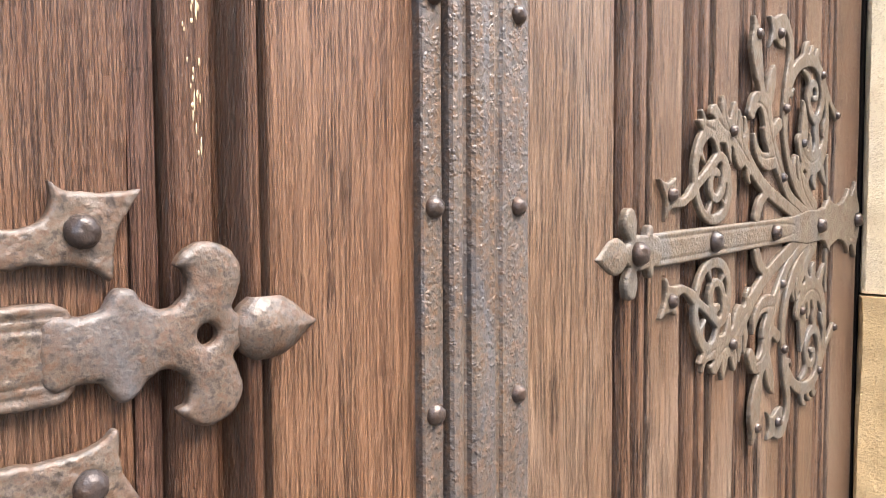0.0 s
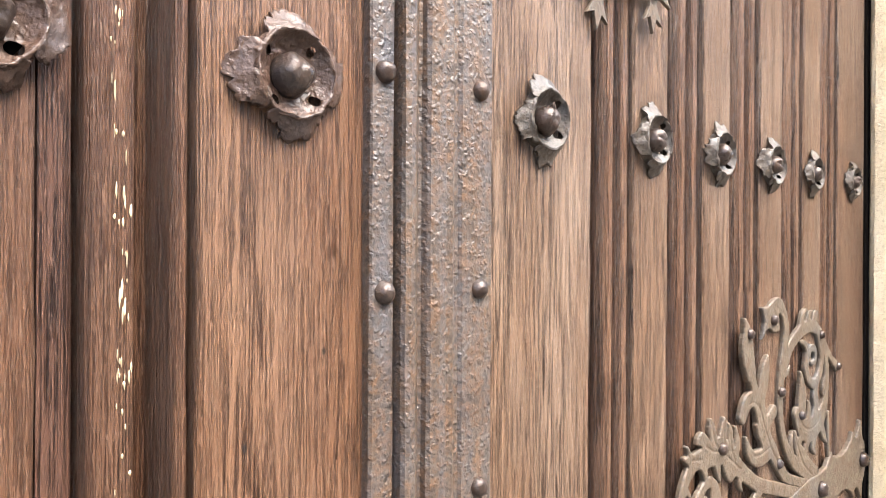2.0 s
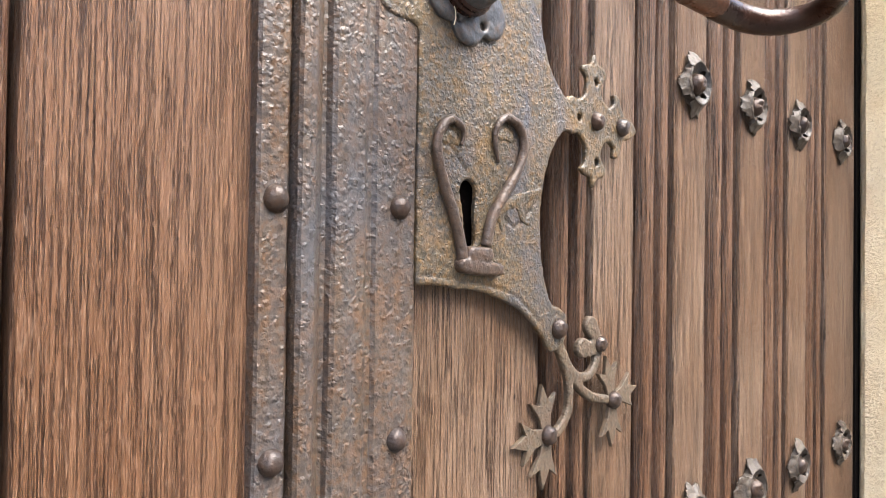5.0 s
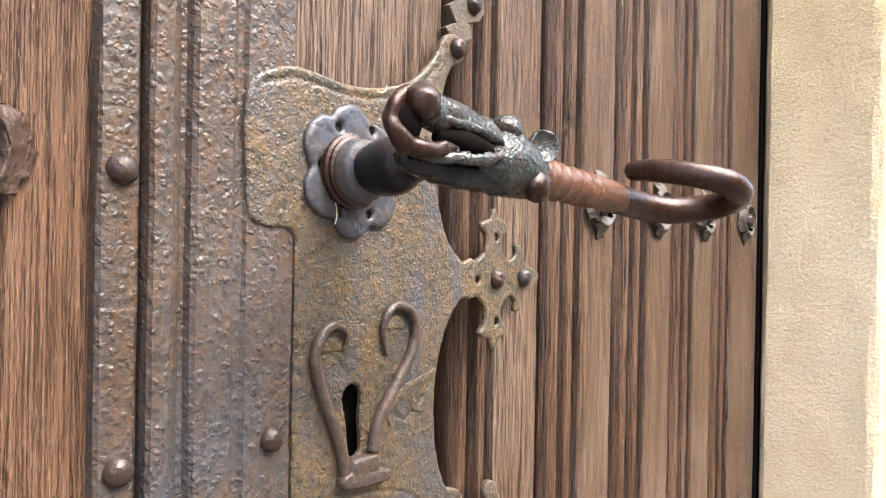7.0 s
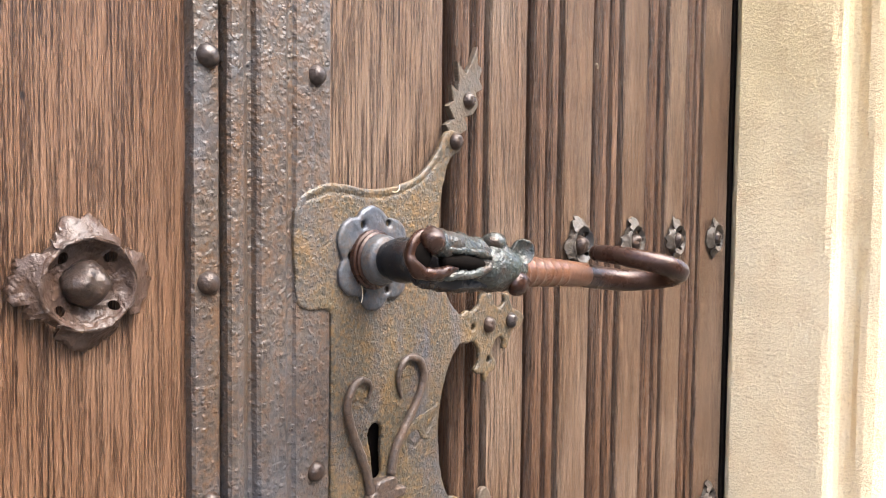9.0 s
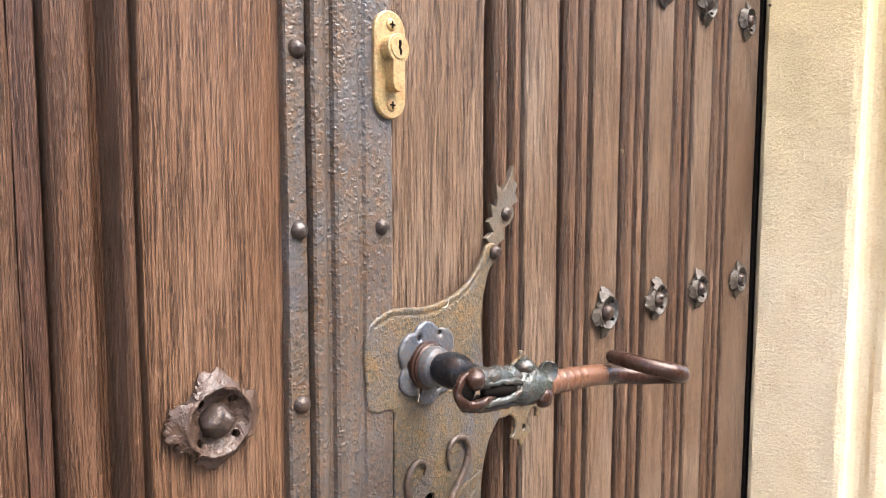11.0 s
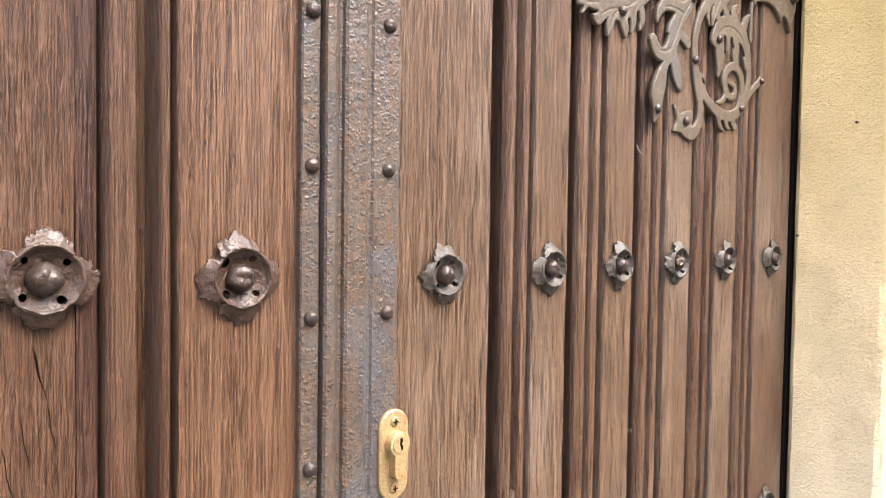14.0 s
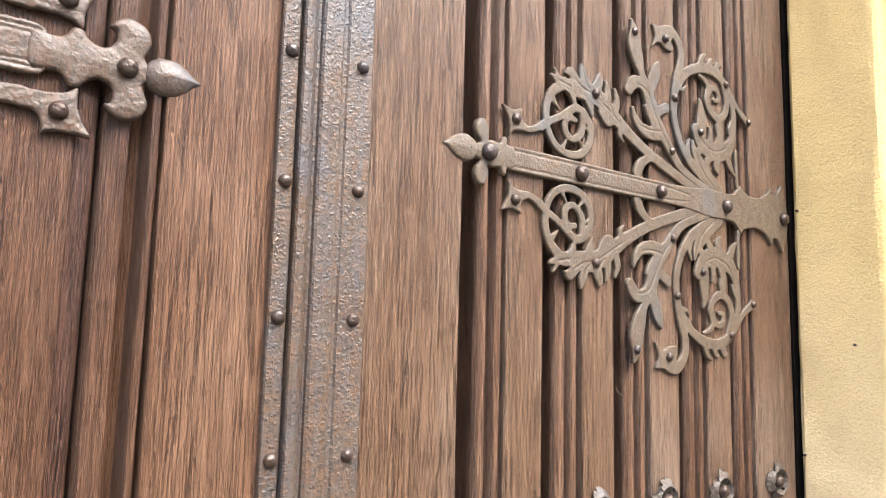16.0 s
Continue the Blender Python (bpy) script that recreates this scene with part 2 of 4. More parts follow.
BRASS = iron_material("tarnished_brass", (0.33, 0.225, 0.095), (0.39, 0.29, 0.15), (0.26, 0.105, 0.045), (0.27, 0.20, 0.10), 0.44, 0.12, 330, 0.35, 0.2, 0.5)
BRONZE = iron_material("worn_bronze", (0.028, 0.012, 0.008), (0.044, 0.019, 0.012), (0.020, 0.010, 0.007), (0.050, 0.033, 0.027), 0.27, 0.04, 300, 0.3, 0.1, 0.2)
WORN = iron_material("worn_green_bronze", (0.032, 0.036, 0.034), (0.085, 0.092, 0.088), (0.060, 0.032, 0.020), (0.045, 0.058, 0.045), 0.24, 0.7, 480, 0.4)
PATINA = iron_material("green_grey_patina", (0.010, 0.012, 0.015), (0.022, 0.027, 0.034), (0.030, 0.016, 0.011), (0.055, 0.066, 0.084), 0.18, 0.2, 300, 0.6)


# ---------------------------------------------------------------- mesh helpers
def part(name, bm, mat, parent=None, label="", smooth=False):
    bmesh.ops.recalc_face_normals(bm, faces=bm.faces)
    me = bpy.data.meshes.new(name)
    bm.to_mesh(me)
    bm.free()
    me.materials.append(mat)
    if smooth:
        for p in me.polygons:
            p.use_smooth = True
    ob = new(name, me)
    ob.parent = parent
    if label:
        ob["label"] = label
    return ob


def empty(name, at=(0, 0, 0)):
    ob = new(name)
    ob.location = at
    return ob


def extrude_profile(bm, prof, z0, z1, step=0.02, jitter=0.0, seed=0.0):
    """A closed outline in x and y, run upright from z0 to z1, with worn, slightly wavy edges."""
    n = max(1, int((z1 - z0) / step))
    rings = []
    for i in range(n + 1):
        z = z0 + (z1 - z0) * i / n
        ring = []
        for k, (x, y) in enumerate(prof):
            if jitter:
                w = noise.noise((x * 40 + seed, z * 9, k * 3.7)) + 0.6 * noise.noise((x * 40 + seed, z * 37, k * 1.9))
                q = noise.noise((seed + 5, z * 13, k * 2.3))
                x, y = x + jitter * w, y + jitter * 0.5 * q
            ring.append(bm.verts.new((x, y, z)))
        rings.append(ring)
    m = len(prof)
    for a, b in zip(rings, rings[1:]):
        for k in range(m):
            bm.faces.new((a[k], a[(k + 1) % m], b[(k + 1) % m], b[k]))
    bm.faces.new(rings[0])
    bm.faces.new(rings[-1])


def box(bm, x0, x1, y0, y1, z0, z1):
    v = [bm.verts.new((x, y, z)) for x in (x0, x1) for y in (y0, y1) for z in (z0, z1)]
    for f in ((0, 1, 3, 2), (4, 6, 7, 5), (0, 4, 5, 1), (2, 3, 7, 6), (0, 2, 6, 4), (1, 5, 7, 3)):
        bm.faces.new([v[i] for i in f])


def dome(bm, x, y, z, r, h, seg=14, rings=5, square=0.0):
    """A nail head whose flat back lies on y and which rises by h towards -y."""
    rows = []
    for i in range(rings):
        a = (math.pi / 2) * i / rings
        rr, hh = r * math.cos(a) ** 0.8, h * math.sin(a)
        row = []
        for k in range(seg):
            b = 2 * math.pi * k / seg
            s = 1 + square * math.cos(4 * b) * math.sin(a)
            row.append(bm.verts.new((x + rr * s * math.cos(b), y - hh, z + rr * s * math.sin(b))))
        rows.append(row)
    top = bm.verts.new((x, y - h, z))
    for a, b in zip(rows, rows[1:]):
        for k in range(seg):
            bm.faces.new((a[k], a[(k + 1) % seg], b[(k + 1) % seg], b[k]))
    for k in range(seg):
        bm.faces.new((rows[-1][k], rows[-1][(k + 1) % seg], top))
    bm.faces.new(rows[0])


# ---------------------------------------------------------------- setting
Z0, Z1 = 0.03, 2.45
bm = bmesh.new()
box(bm, -60, 60, -60, 60, -0.2, 0.0)
tagged(part("ground", bm, GROUND), "grey stone paving in front of the doorway", "ground", kind="structure")

bm = bmesh.new()
box(bm, -6, -0.70, 0.14, 0.5, 0, 6)
box(bm, 0.79, 6, 0.14, 0.5, 0, 6)
box(bm, -0.70, 0.79, 0.14, 0.5, Z1 + 0.01, 6)
tagged(part("wall_front", bm, STONE), "cream sandstone wall round the doorway", "wall", kind="structure")

# Unseen wall, added opposite to block low sky and shape the light.
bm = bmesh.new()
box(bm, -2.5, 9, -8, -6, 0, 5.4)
tagged(part("sky_blocker_wall", bm, BLOCKER_GREY), "plain grey wall added out of view to block the low sky", "wall", kind="structure")

bm = bmesh.new()
box(bm, -0.70, 0.79, 0.09, 0.13, 0.0, Z1)
tagged(part("wall_behind_door", bm, DARK), "dark backing behind the door boards", "wall", kind="structure")


def jamb_profile(sign, x, ragged=0.0):
    pts = [(0.0118, 0.139), (0.0118, 0.0), (0.004, -0.004), (0.0, -0.009), (0.0, -0.03), (0.0, -0.06), (0.0, -0.085), (0.0, -0.106), (0.0008, -0.112), (0.003, -0.116), (0.008, -0.119), (0.014, -0.120), (0.019, -0.124), (0.021, -0.130),
           (0.020, -0.135), (0.017, -0.141), (0.016, -0.148), (0.019, -0.158), (0.028, -0.168), (0.042, -0.175), (0.30, -0.177), (0.30, 0.139)]
    return [(x + sign * (u - ragged), v) for u, v in pts]


def jamb(name, sign, x):
    thing = empty(name, (x, 0, 0))
    for i, (a, b) in enumerate(((0.0, 0.376), (0.379, 2.12), (2.123, 2.80))):
        bm = bmesh.new()
        extrude_profile(bm, jamb_profile(sign, 0.0, 0.006 if i == 0 else 0.0), a, b, 0.008, 0.0045 if i == 0 else 0.0019, i * 7.1 + x)
        part("stone", bm, STONE_LOW if i == 0 else STONE, thing)
    return tagged(thing, "moulded cream sandstone door jamb with worn edges", "door jamb", kind="structure")


jamb("jamb_right", 1, 0.722)
jamb("jamb_left", -1, -0.690)

bm = bmesh.new()
box(bm, -0.99, 1.02, -0.17, 0.139, 2.801, 3.2)
tagged(part("lintel", bm, STONE), "cream sandstone lintel over the doorway", "lintel", kind="structure")


# ---------------------------------------------------------------- door leaves
def board(parent, x0, x1, face=0.0, seed=0.0, chamfer=0.0015):
    bm = bmesh.new()
    c = chamfer
    xs = [x0 + (x1 - x0) * f for f in (0.2, 0.4, 0.6, 0.8)]
    prof = [(x0, 0.06), (x0, face + 0.0015), (x0 + 0.0012, face), *[(x, face + 0.0004 * math.sin(40 * x + seed)) for x in xs],
            (x1 - c, face + 0.0002), (x1 - c * 0.3, face + max(0.0006, c * 0.3)), (x1, face + max(0.0012, c * 0.9)), (x1, 0.06)]
    extrude_profile(bm, prof, Z0, Z1, 0.010, 0.0008, seed)
    return part("board", bm, OAK_STAINED if x1 < -0.1 else OAK_RED if x1 < 0.05 else OAK, parent, smooth=False)


def moulding(parent, x0, x1, face0=0.0, face1=0.0, seed=0.0, narrow=False):
    """Roll, cove and bead between two boards, run as one length of timber."""
    w = x1 - x0
    wide = x0 < 0.2
    mid, rad = (0.572, 0.104) if wide else (0.545, 0.136)      # middle and half width of the round roll
    lim = mid - rad
    roll = [(lim + 0.10, 0.045), (lim + 0.06, 0.024), (lim + 0.015, 0.0155)]
    roll += [(mid - rad * math.cos(radians(a)), (0.0016 if wide else 0.0036) + 0.0092 * (1 - math.sin(radians(a)))) for a in (4, 18, 32, 46, 60, 75, 90, 105, 120, 135, 148)]
    if wide:
        cove = [(0.668, 0.0085), (0.676, 0.013), (0.690, 0.019), (0.715, 0.021), (0.745, 0.019), (0.775, 0.012), (0.79, 0.0060), (0.802, 0.0032)]
        bead = [(0.815, 0.0022), (0.865, 0.0014), (0.915, 0.0022), (0.925, 0.0045), (0.935, 0.030), (0.985, 0.030), (0.985, 0.06), (lim + 0.10, 0.06)]
    else:
        cove = [(0.668, 0.0095), (0.682, 0.0128), (0.705, 0.0135), (0.722, 0.0110), (0.732, 0.0060)]
        bead = [(0.74, 0.0038), (0.76, 0.0026), (0.81, 0.0018), (0.86, 0.0022), (0.885, 0.0034), (0.895, 0.0060), (0.905, 0.030), (0.985, 0.030), (0.985, 0.06), (lim + 0.10, 0.06)]
    prof = [(x0 + u * w, v + face0 + (face1 - face0) * u) for u, v in roll + cove + bead]
    if narrow:
        # a sloping fillet, then the roll set close against it
        prof = [(-0.1156, 0.048), (-0.1155, 0.0140),
                (-0.1148, 0.0100), (-0.1130, 0.0074), (-0.110, 0.0062), (-0.106, 0.0056), (-0.102, 0.0056), (-0.0995, 0.0064), (-0.0985, 0.008), (-0.098, 0.0145), (-0.0955, 0.0210),
                (-0.0895, 0.0200), (-0.0880, 0.010), (-0.0874, 0.003), (-0.0866, 0.0008), (-0.085, -0.0004), (-0.0830, 0.0002), (-0.0816, 0.0018), (-0.0806, 0.006), (-0.0800, 0.03), (-0.0796, 0.03), (-0.0796, 0.06), (-0.1156, 0.06)]
        fillet = bmesh.new()
        extrude_profile(fillet, [(-0.1308, 0.06), (-0.1308, 0.0056), (-0.1285, 0.0064), (-0.125, 0.0074), (-0.1215, 0.0088), (-0.119, 0.0108), (-0.1174, 0.015), (-0.1172, 0.048), (-0.1172, 0.06)], Z0, Z1, 0.02, 0.0004, 2.0)
        part("fillet", fillet, OAK_VARNISH, parent)
    bm = bmesh.new()
    extrude_profile(bm, prof, Z0, Z1, 0.02, 0.00045, seed)
    return part("moulding", bm, OAK_STAINED if narrow else OAK_DARK, parent)


def leaf(name, boards, label):
    thing = empty(name)
    bm = bmesh.new()
    box(bm, boards[0][0] + 0.002, boards[-1][1] - 0.002, 0.0605, 0.085, Z0, Z1)
    part("backing", bm, OAK_VARNISH, thing)
    # Black strip paints the deep shade of the gap between leaf and jamb.
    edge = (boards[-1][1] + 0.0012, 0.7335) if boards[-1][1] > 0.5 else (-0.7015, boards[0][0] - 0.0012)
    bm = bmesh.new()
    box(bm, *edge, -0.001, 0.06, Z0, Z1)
    part("rebate_strip", bm, DARK, thing, "black strip that stands for the shade in the gap at the jamb")
    for i, (a, b, face, ch) in enumerate(boards):
        board(thing, a, b, face, i * 3.3 + a * 50, ch)
    for i, (p, q) in enumerate(zip(boards, boards[1:])):
        moulding(thing, p[1], q[0], max(0, p[2]), max(0, q[2]) if q[0] > 0 else q[2], i * 5.7 + p[1] * 30, -0.2 < p[1] < 0)
    return tagged(thing, label, "door", "leaves of the double door", kind="structure")


right_leaf = leaf("door_1", [(0.016, 0.1690, -0.005, 0.002), (0.2255, 0.271, 0.0, 0.002), (0.3255, 0.371, 0.0, 0.002), (0.429, 0.4775, 0.0, 0.002),
                             (0.5305, 0.576, 0.0, 0.002), (0.627, 0.7162, 0.0, 0.003)],
                  "weathered brown oak door leaf of moulded upright boards")
left_leaf = leaf("door_2", [(-0.684, -0.60, 0.004, 0.003), (-0.55, -0.50, 0.004, 0.002), (-0.45, -0.40, 0.004, 0.002), (-0.35, -0.30, 0.004, 0.002),
                            (-0.25, -0.1312, 0.004, 0.0022), (-0.079, 0.010, -0.002, 0.0015)],
                 "closed brown oak door leaf with moulded upright boards")


def cover_strip(parent, name, pts, seed, label):
    bm = bmesh.new()
    extrude_profile(bm, pts, Z0, Z1 - 0.02, 0.008, 0.00055, seed)
    return part(name, bm, STRIP_IRON, parent, label)


strip_left = tagged(empty("iron_cover_strip"), "hammered brown iron strip nailed along a door leaf's edge", "cover strip")
cover_strip(strip_left, "strip", [(-0.0025, 0.0), (-0.0025, -0.0068), (-0.0015, -0.0080), (0.0035, -0.0084), (0.0100, -0.0080), (0.0112, -0.0070), (0.0112, 0.0)], 1.0, "")
strip_right = tagged(empty("iron_astragal"), "moulded hammered iron astragal covering the meeting of both leaves", "cover strip")
cover_strip(strip_right, "strip", [(0.0128, 0.0), (0.0128, -0.0105), (0.0140, -0.0122), (0.0170, -0.0126), (0.0205, -0.0115), (0.0235, -0.0090), (0.0258, -0.0072),
                                   (0.0275, -0.0078), (0.0283, -0.0105), (0.0300, -0.0120), (0.0345, -0.0126), (0.0400, -0.0118), (0.0440, -0.0120), (0.0462, -0.0106),
                                   (0.0490, -0.0104), (0.0505, -0.0120), (0.0600, -0.0124), (0.0715, -0.0118), (0.0730, -0.0104), (0.0730, 0.0)], 4.0, "")



def strip_nail(parent, x, y, z, r):
    bm = bmesh.new()
    dome(bm, 0, 0.0012, 0, r, r * 1.05, 16, 6)
    for v in bm.verts:
        v.co += 0.0005 * noise.noise_vector(v.co * 300 + Vector((x * 90, 0, z * 40)))
    ob = part("nail", bm, NAIL_IRON, parent, smooth=True)
    ob.location = (x, y, z)


for k in range(-10, 14):
    strip_nail(strip_left, 0.0050, -0.0080, 1.07 + 0.098 * k, 0.0056)
    if k not in (0, 2):
        strip_nail(strip_right, 0.0625, -0.0120, 1.07 + 0.098 * k, 0.0054)


# ---------------------------------------------------------------- bosses
def boss(seed, iron):
    rnd = random.Random(seed)
    thing = empty("rosette_boss")
    # Black disc paints the shade seen through the bowl's holes.
    bm = bmesh.new()
    dome(bm, 0, 0.001, 0, 0.0182, 0.0016, 24, 3)
    part("base", bm, DARK, thing, "black disc that stands for the shade in the holes")
    # bowl with a round hole at each diagonal, under a rolled rim
    bm = bmesh.new()
    seg = 96
    holes = [(0.0136 * math.cos(a), 0.0136 * math.sin(a), 0.0023 + 0.0005 * rnd.uniform(-1, 1)) for a in (math.pi / 4 + math.pi / 2 * k + 0.12 * rnd.uniform(-1, 1) for k in range(4))]
    rows, solid = [], {}
    steps = [(0.0060 + 0.0105 * i / 16, 0.0026 + 0.0052 * (i / 16) ** 2.4) for i in range(17)] + [(0.0171, 0.0090), (0.0178, 0.0093), (0.0184, 0.0086), (0.0187, 0.0060), (0.0187, 0.0008)]
    for r, lift in steps:
        row = []
        for k in range(seg):
            a = 2 * math.pi * k / seg
            p = Vector((r * math.cos(a), -lift, r * math.sin(a)))
            p += 0.0009 * noise.noise_vector(p * 190 + Vector((seed, 0, 3))) + 0.0004 * noise.noise_vector(p * 600 + Vector((seed, 7, 3)))
            keep = True
            if r < 0.0167:
                for hx, hz, hr in holes:
                    d = math.hypot(p.x - hx, p.z - hz)
                    if d < hr * 0.62:
                        keep = False
                    elif d < hr * 1.35:
                        p.x, p.z = hx + (p.x - hx) * hr / d, hz + (p.z - hz) * hr / d
            v = bm.verts.new(p)
            solid[v] = keep
            row.append(v)
        rows.append(row)
    for a, c in zip(rows, rows[1:]):
        for k in range(seg):
            quad = (a[k], a[(k + 1) % seg], c[(k + 1) % seg], c[k])
            mid = sum((v.co for v in quad), Vector()) / 4
            if all(solid[v] for v in quad) and all(math.hypot(mid.x - hx, mid.z - hz) > hr * 0.98 for hx, hz, hr in holes):
                bm.faces.new(quad)
    bmesh.ops.delete(bm, geom=[v for v in bm.verts if not v.link_faces], context="VERTS")
    part("bowl", bm, iron, thing, smooth=True)
    for k in range(4):
        bm = bmesh.new()
        mid = math.pi / 2 * k + 0.06 * rnd.uniform(-1, 1)
        reach = 0.0272 + 0.0014 * rnd.uniform(-1, 1)
        nu, nv = 30, 7
        top, bot = [], []
        for j in range(nv + 1):
            f = j / nv
            r1, r2 = [], []
            for i in range(nu + 1):
                u = 2 * i / nu - 1
                outer = reach - 0.0062 * abs(u) ** 1.5 + 0.0008 * math.sin(9 * u + seed + k) + 0.0024 * noise.noise((u * 5, seed * 2.0, k * 3.1)) + 0.0022 * noise.noise((u * 11, seed, k)) + 0.0012 * noise.noise((u * 27, seed, k))
                r = 0.0174 + (outer - 0.0174) * f
                g = min(1.0, max(0.0, (r - 0.0174) / 0.0105))
                lift = 0.0098 - 0.0084 * g ** 0.75 + 0.0014 * g * math.sin(4 * u + 2.3 * k + seed) + 0.0010 * g * noise.noise((u * 3, g * 3, seed + k))
                a = mid + u * (0.66 + 0.06 * math.sin(math.pi * f))
                p = Vector((r * math.cos(a), -max(0.0006, lift), r * math.sin(a)))
                p += 0.0011 * noise.noise_vector(p * 200 + Vector((seed, k * 3, 0))) + 0.0003 * noise.noise_vector(p * 520 + Vector((seed, k, 4)))
                r1.append(bm.verts.new(p))
                r2.append(bm.verts.new(p + Vector((0, 0.0012, 0))))
            top.append(r1)
            bot.append(r2)
        for rows in (top, bot):
            for a, c in zip(rows, rows[1:]):
                for i in range(nu):
                    bm.faces.new((a[i], a[i + 1], c[i + 1], c[i]))
        for i in range(nu):
            for j in (0, nv):
                bm.faces.new((top[j][i], top[j][i + 1], bot[j][i + 1], bot[j][i]))
        for j in range(nv):
            for i in (0, nu):
                bm.faces.new((top[j][i], top[j + 1][i], bot[j + 1][i], bot[j][i]))
        part("petal", bm, iron, thing, smooth=True)
    bm = bmesh.new()
    dome(bm, 0, -0.0024, 0, 0.0092, 0.0104, 18, 7, 0.05)
    for v in bm.verts:
        if abs(v.co.x - 0.3 * v.co.z) < 0.0012 and v.co.y < -0.008:
            v.co.y += 0.0012
        v.co += 0.0013 * noise.noise_vector(v.co * 170 + Vector((seed * 3, 0, 0))) + 0.0004 * noise.noise_vector(v.co * 500)
    part("nail", bm, NAIL_IRON, thing, "hammered nail head", smooth=True)
    return tagged(thing, "forged iron rosette boss with four torn petals", "rosette boss", "rosette bosses on the door")


BOARD_X = (0.119, 0.2455, 0.3465, 0.448, 0.549, 0.666)
made = [boss(s, PETAL_IRON) for s in (1, 2, 3, 4)]
made_brown = [boss(s, PETAL_BROWN) for s in (7, 8)]
spots = [(x, 0.0 if x > 0.2 else -0.005, z if x > 0.2 or z > 1 else z - 0.003) for z in (0.7720, 1.388) for x in BOARD_X] + [(x, 0.0, 1.078) for x in BOARD_X[2:]]
brown_spots = [(-0.0420, -0.002, 0.767), (-0.0425, -0.002, 1.392), (-0.0470, -0.002, 1.073), (-0.148, 0.004, 0.770), (-0.147, 0.004, 1.395)]
for models, places in ((made, spots), (made_brown, brown_spots)):
    for i, (x, y, z) in enumerate(places):
        m = pose(x, y, z, 0, (i * 37) % 17 - 8 + 90 * ((i * 7) % 4), 0) @ Matrix.Scale(0.92 if x > 0 else 1.0, 4)
        if i < len(models):
            models[i].matrix_basis = m
        else:
            copy_thing(models[(i * 3) % len(models)], m)
for ob in list(scene.objects):
    if ob.name.startswith("rosette_boss") and ob.location.x < 0:
        ob["label"] = "brown-painted iron rosette boss with four folded petals"


# ---------------------------------------------------------------- marks in the old timber
rnd_mark = random.Random(5)
bm = bmesh.new()
for k in range(85):
    clump = rnd_mark.choice((0.515, 0.55, 0.575, 0.60, 0.64, 0.665, 0.70, 0.715, 0.735, 0.78))
    z = clump + 0.016 * rnd_mark.gauss(0, 1)
    x = -0.1046 + 0.0020 * math.sin(z * 31) + 0.0015 * rnd_mark.gauss(0, 1)
    h, w = 0.0010 + 0.0036 * rnd_mark.random() ** 2.5, 0.00018 + 0.00042 * rnd_mark.random() ** 2
    y = 0.0055 - 0.0004 + 40 * max(0.0, abs(x + 0.1045) - 0.002) ** 2
    ring = [bm.verts.new((x + w * a, y + 0.0004 * abs(a), z + h * c)) for a, c in ((0, -1), (0.8, -0.4), (1, 0.2), (0.3, 1), (-0.6, 0.7), (-1, -0.2))]
    top = bm.verts.new((x, y - 0.0005, z))
    low = bm.verts.new((x, y + 0.0014, z))
    for p, q in zip(ring, ring[1:] + ring[:1]):
        bm.faces.new((p, q, top))
        bm.faces.new((q, p, low))
flecks = part("paint_flecks", bm, plain_material("cream_paint_flecks", (0.62, 0.50, 0.32), 0.7), left_leaf, "flaked remains of cream paint")
flecks["kind"] = "stuff"
bm = bmesh.new()
for x0, z0, x1, z1, w in ((-0.1520, 1.360, -0.1455, 1.331, 0.0010), (-0.145, 1.328, -0.1415, 1.305, 0.0005), (-0.158, 1.325, -0.1535, 1.297, 0.0005), (-0.166, 1.310, -0.161, 1.280, 0.0006), (-0.176, 1.300, -0.170, 1.262, 0.0006)):
    rows = []
    for i in range(7):
        f = i / 6
        s = w * (0.15 + math.sin(math.pi * f ** 0.6))
        c = (x0 + (x1 - x0) * f + 0.0004 * math.sin(9 * f), z0 + (z1 - z0) * f)
        rows.append([bm.verts.new((c[0] + a, 0.0036 + (0.0012 if a else 0), c[1])) for a in (-s, 0.0, s)])
    for a, c in zip(rows, rows[1:]):
        for k in range(2):
            bm.faces.new((a[k], a[k + 1], c[k + 1], c[k]))
part("splits", bm, DARK, left_leaf, "dark drying cracks in the board")


# ---------------------------------------------------------------- wrought ironwork helpers
def smooth_path(pts, per=5):
    """Catmull-Rom through the knots; every knot is a tuple of any length."""
    out = []
    n = len(pts)
    for i in range(n - 1):
        p0, p1, p2, p3 = pts[max(0, i - 1)], pts[i], pts[i + 1], pts[min(n - 1, i + 2)]
        for k in range(per):
            t = k / per
            out.append(tuple(0.5 * (2 * b + (c - a) * t + (2 * a - 5 * b + 4 * c - d) * t * t + (3 * b - a - 3 * c + d) * t ** 3)
                             for a, b, c, d in zip(p0, p1, p2, p3)))
    out.append(tuple(pts[-1]))
    return out



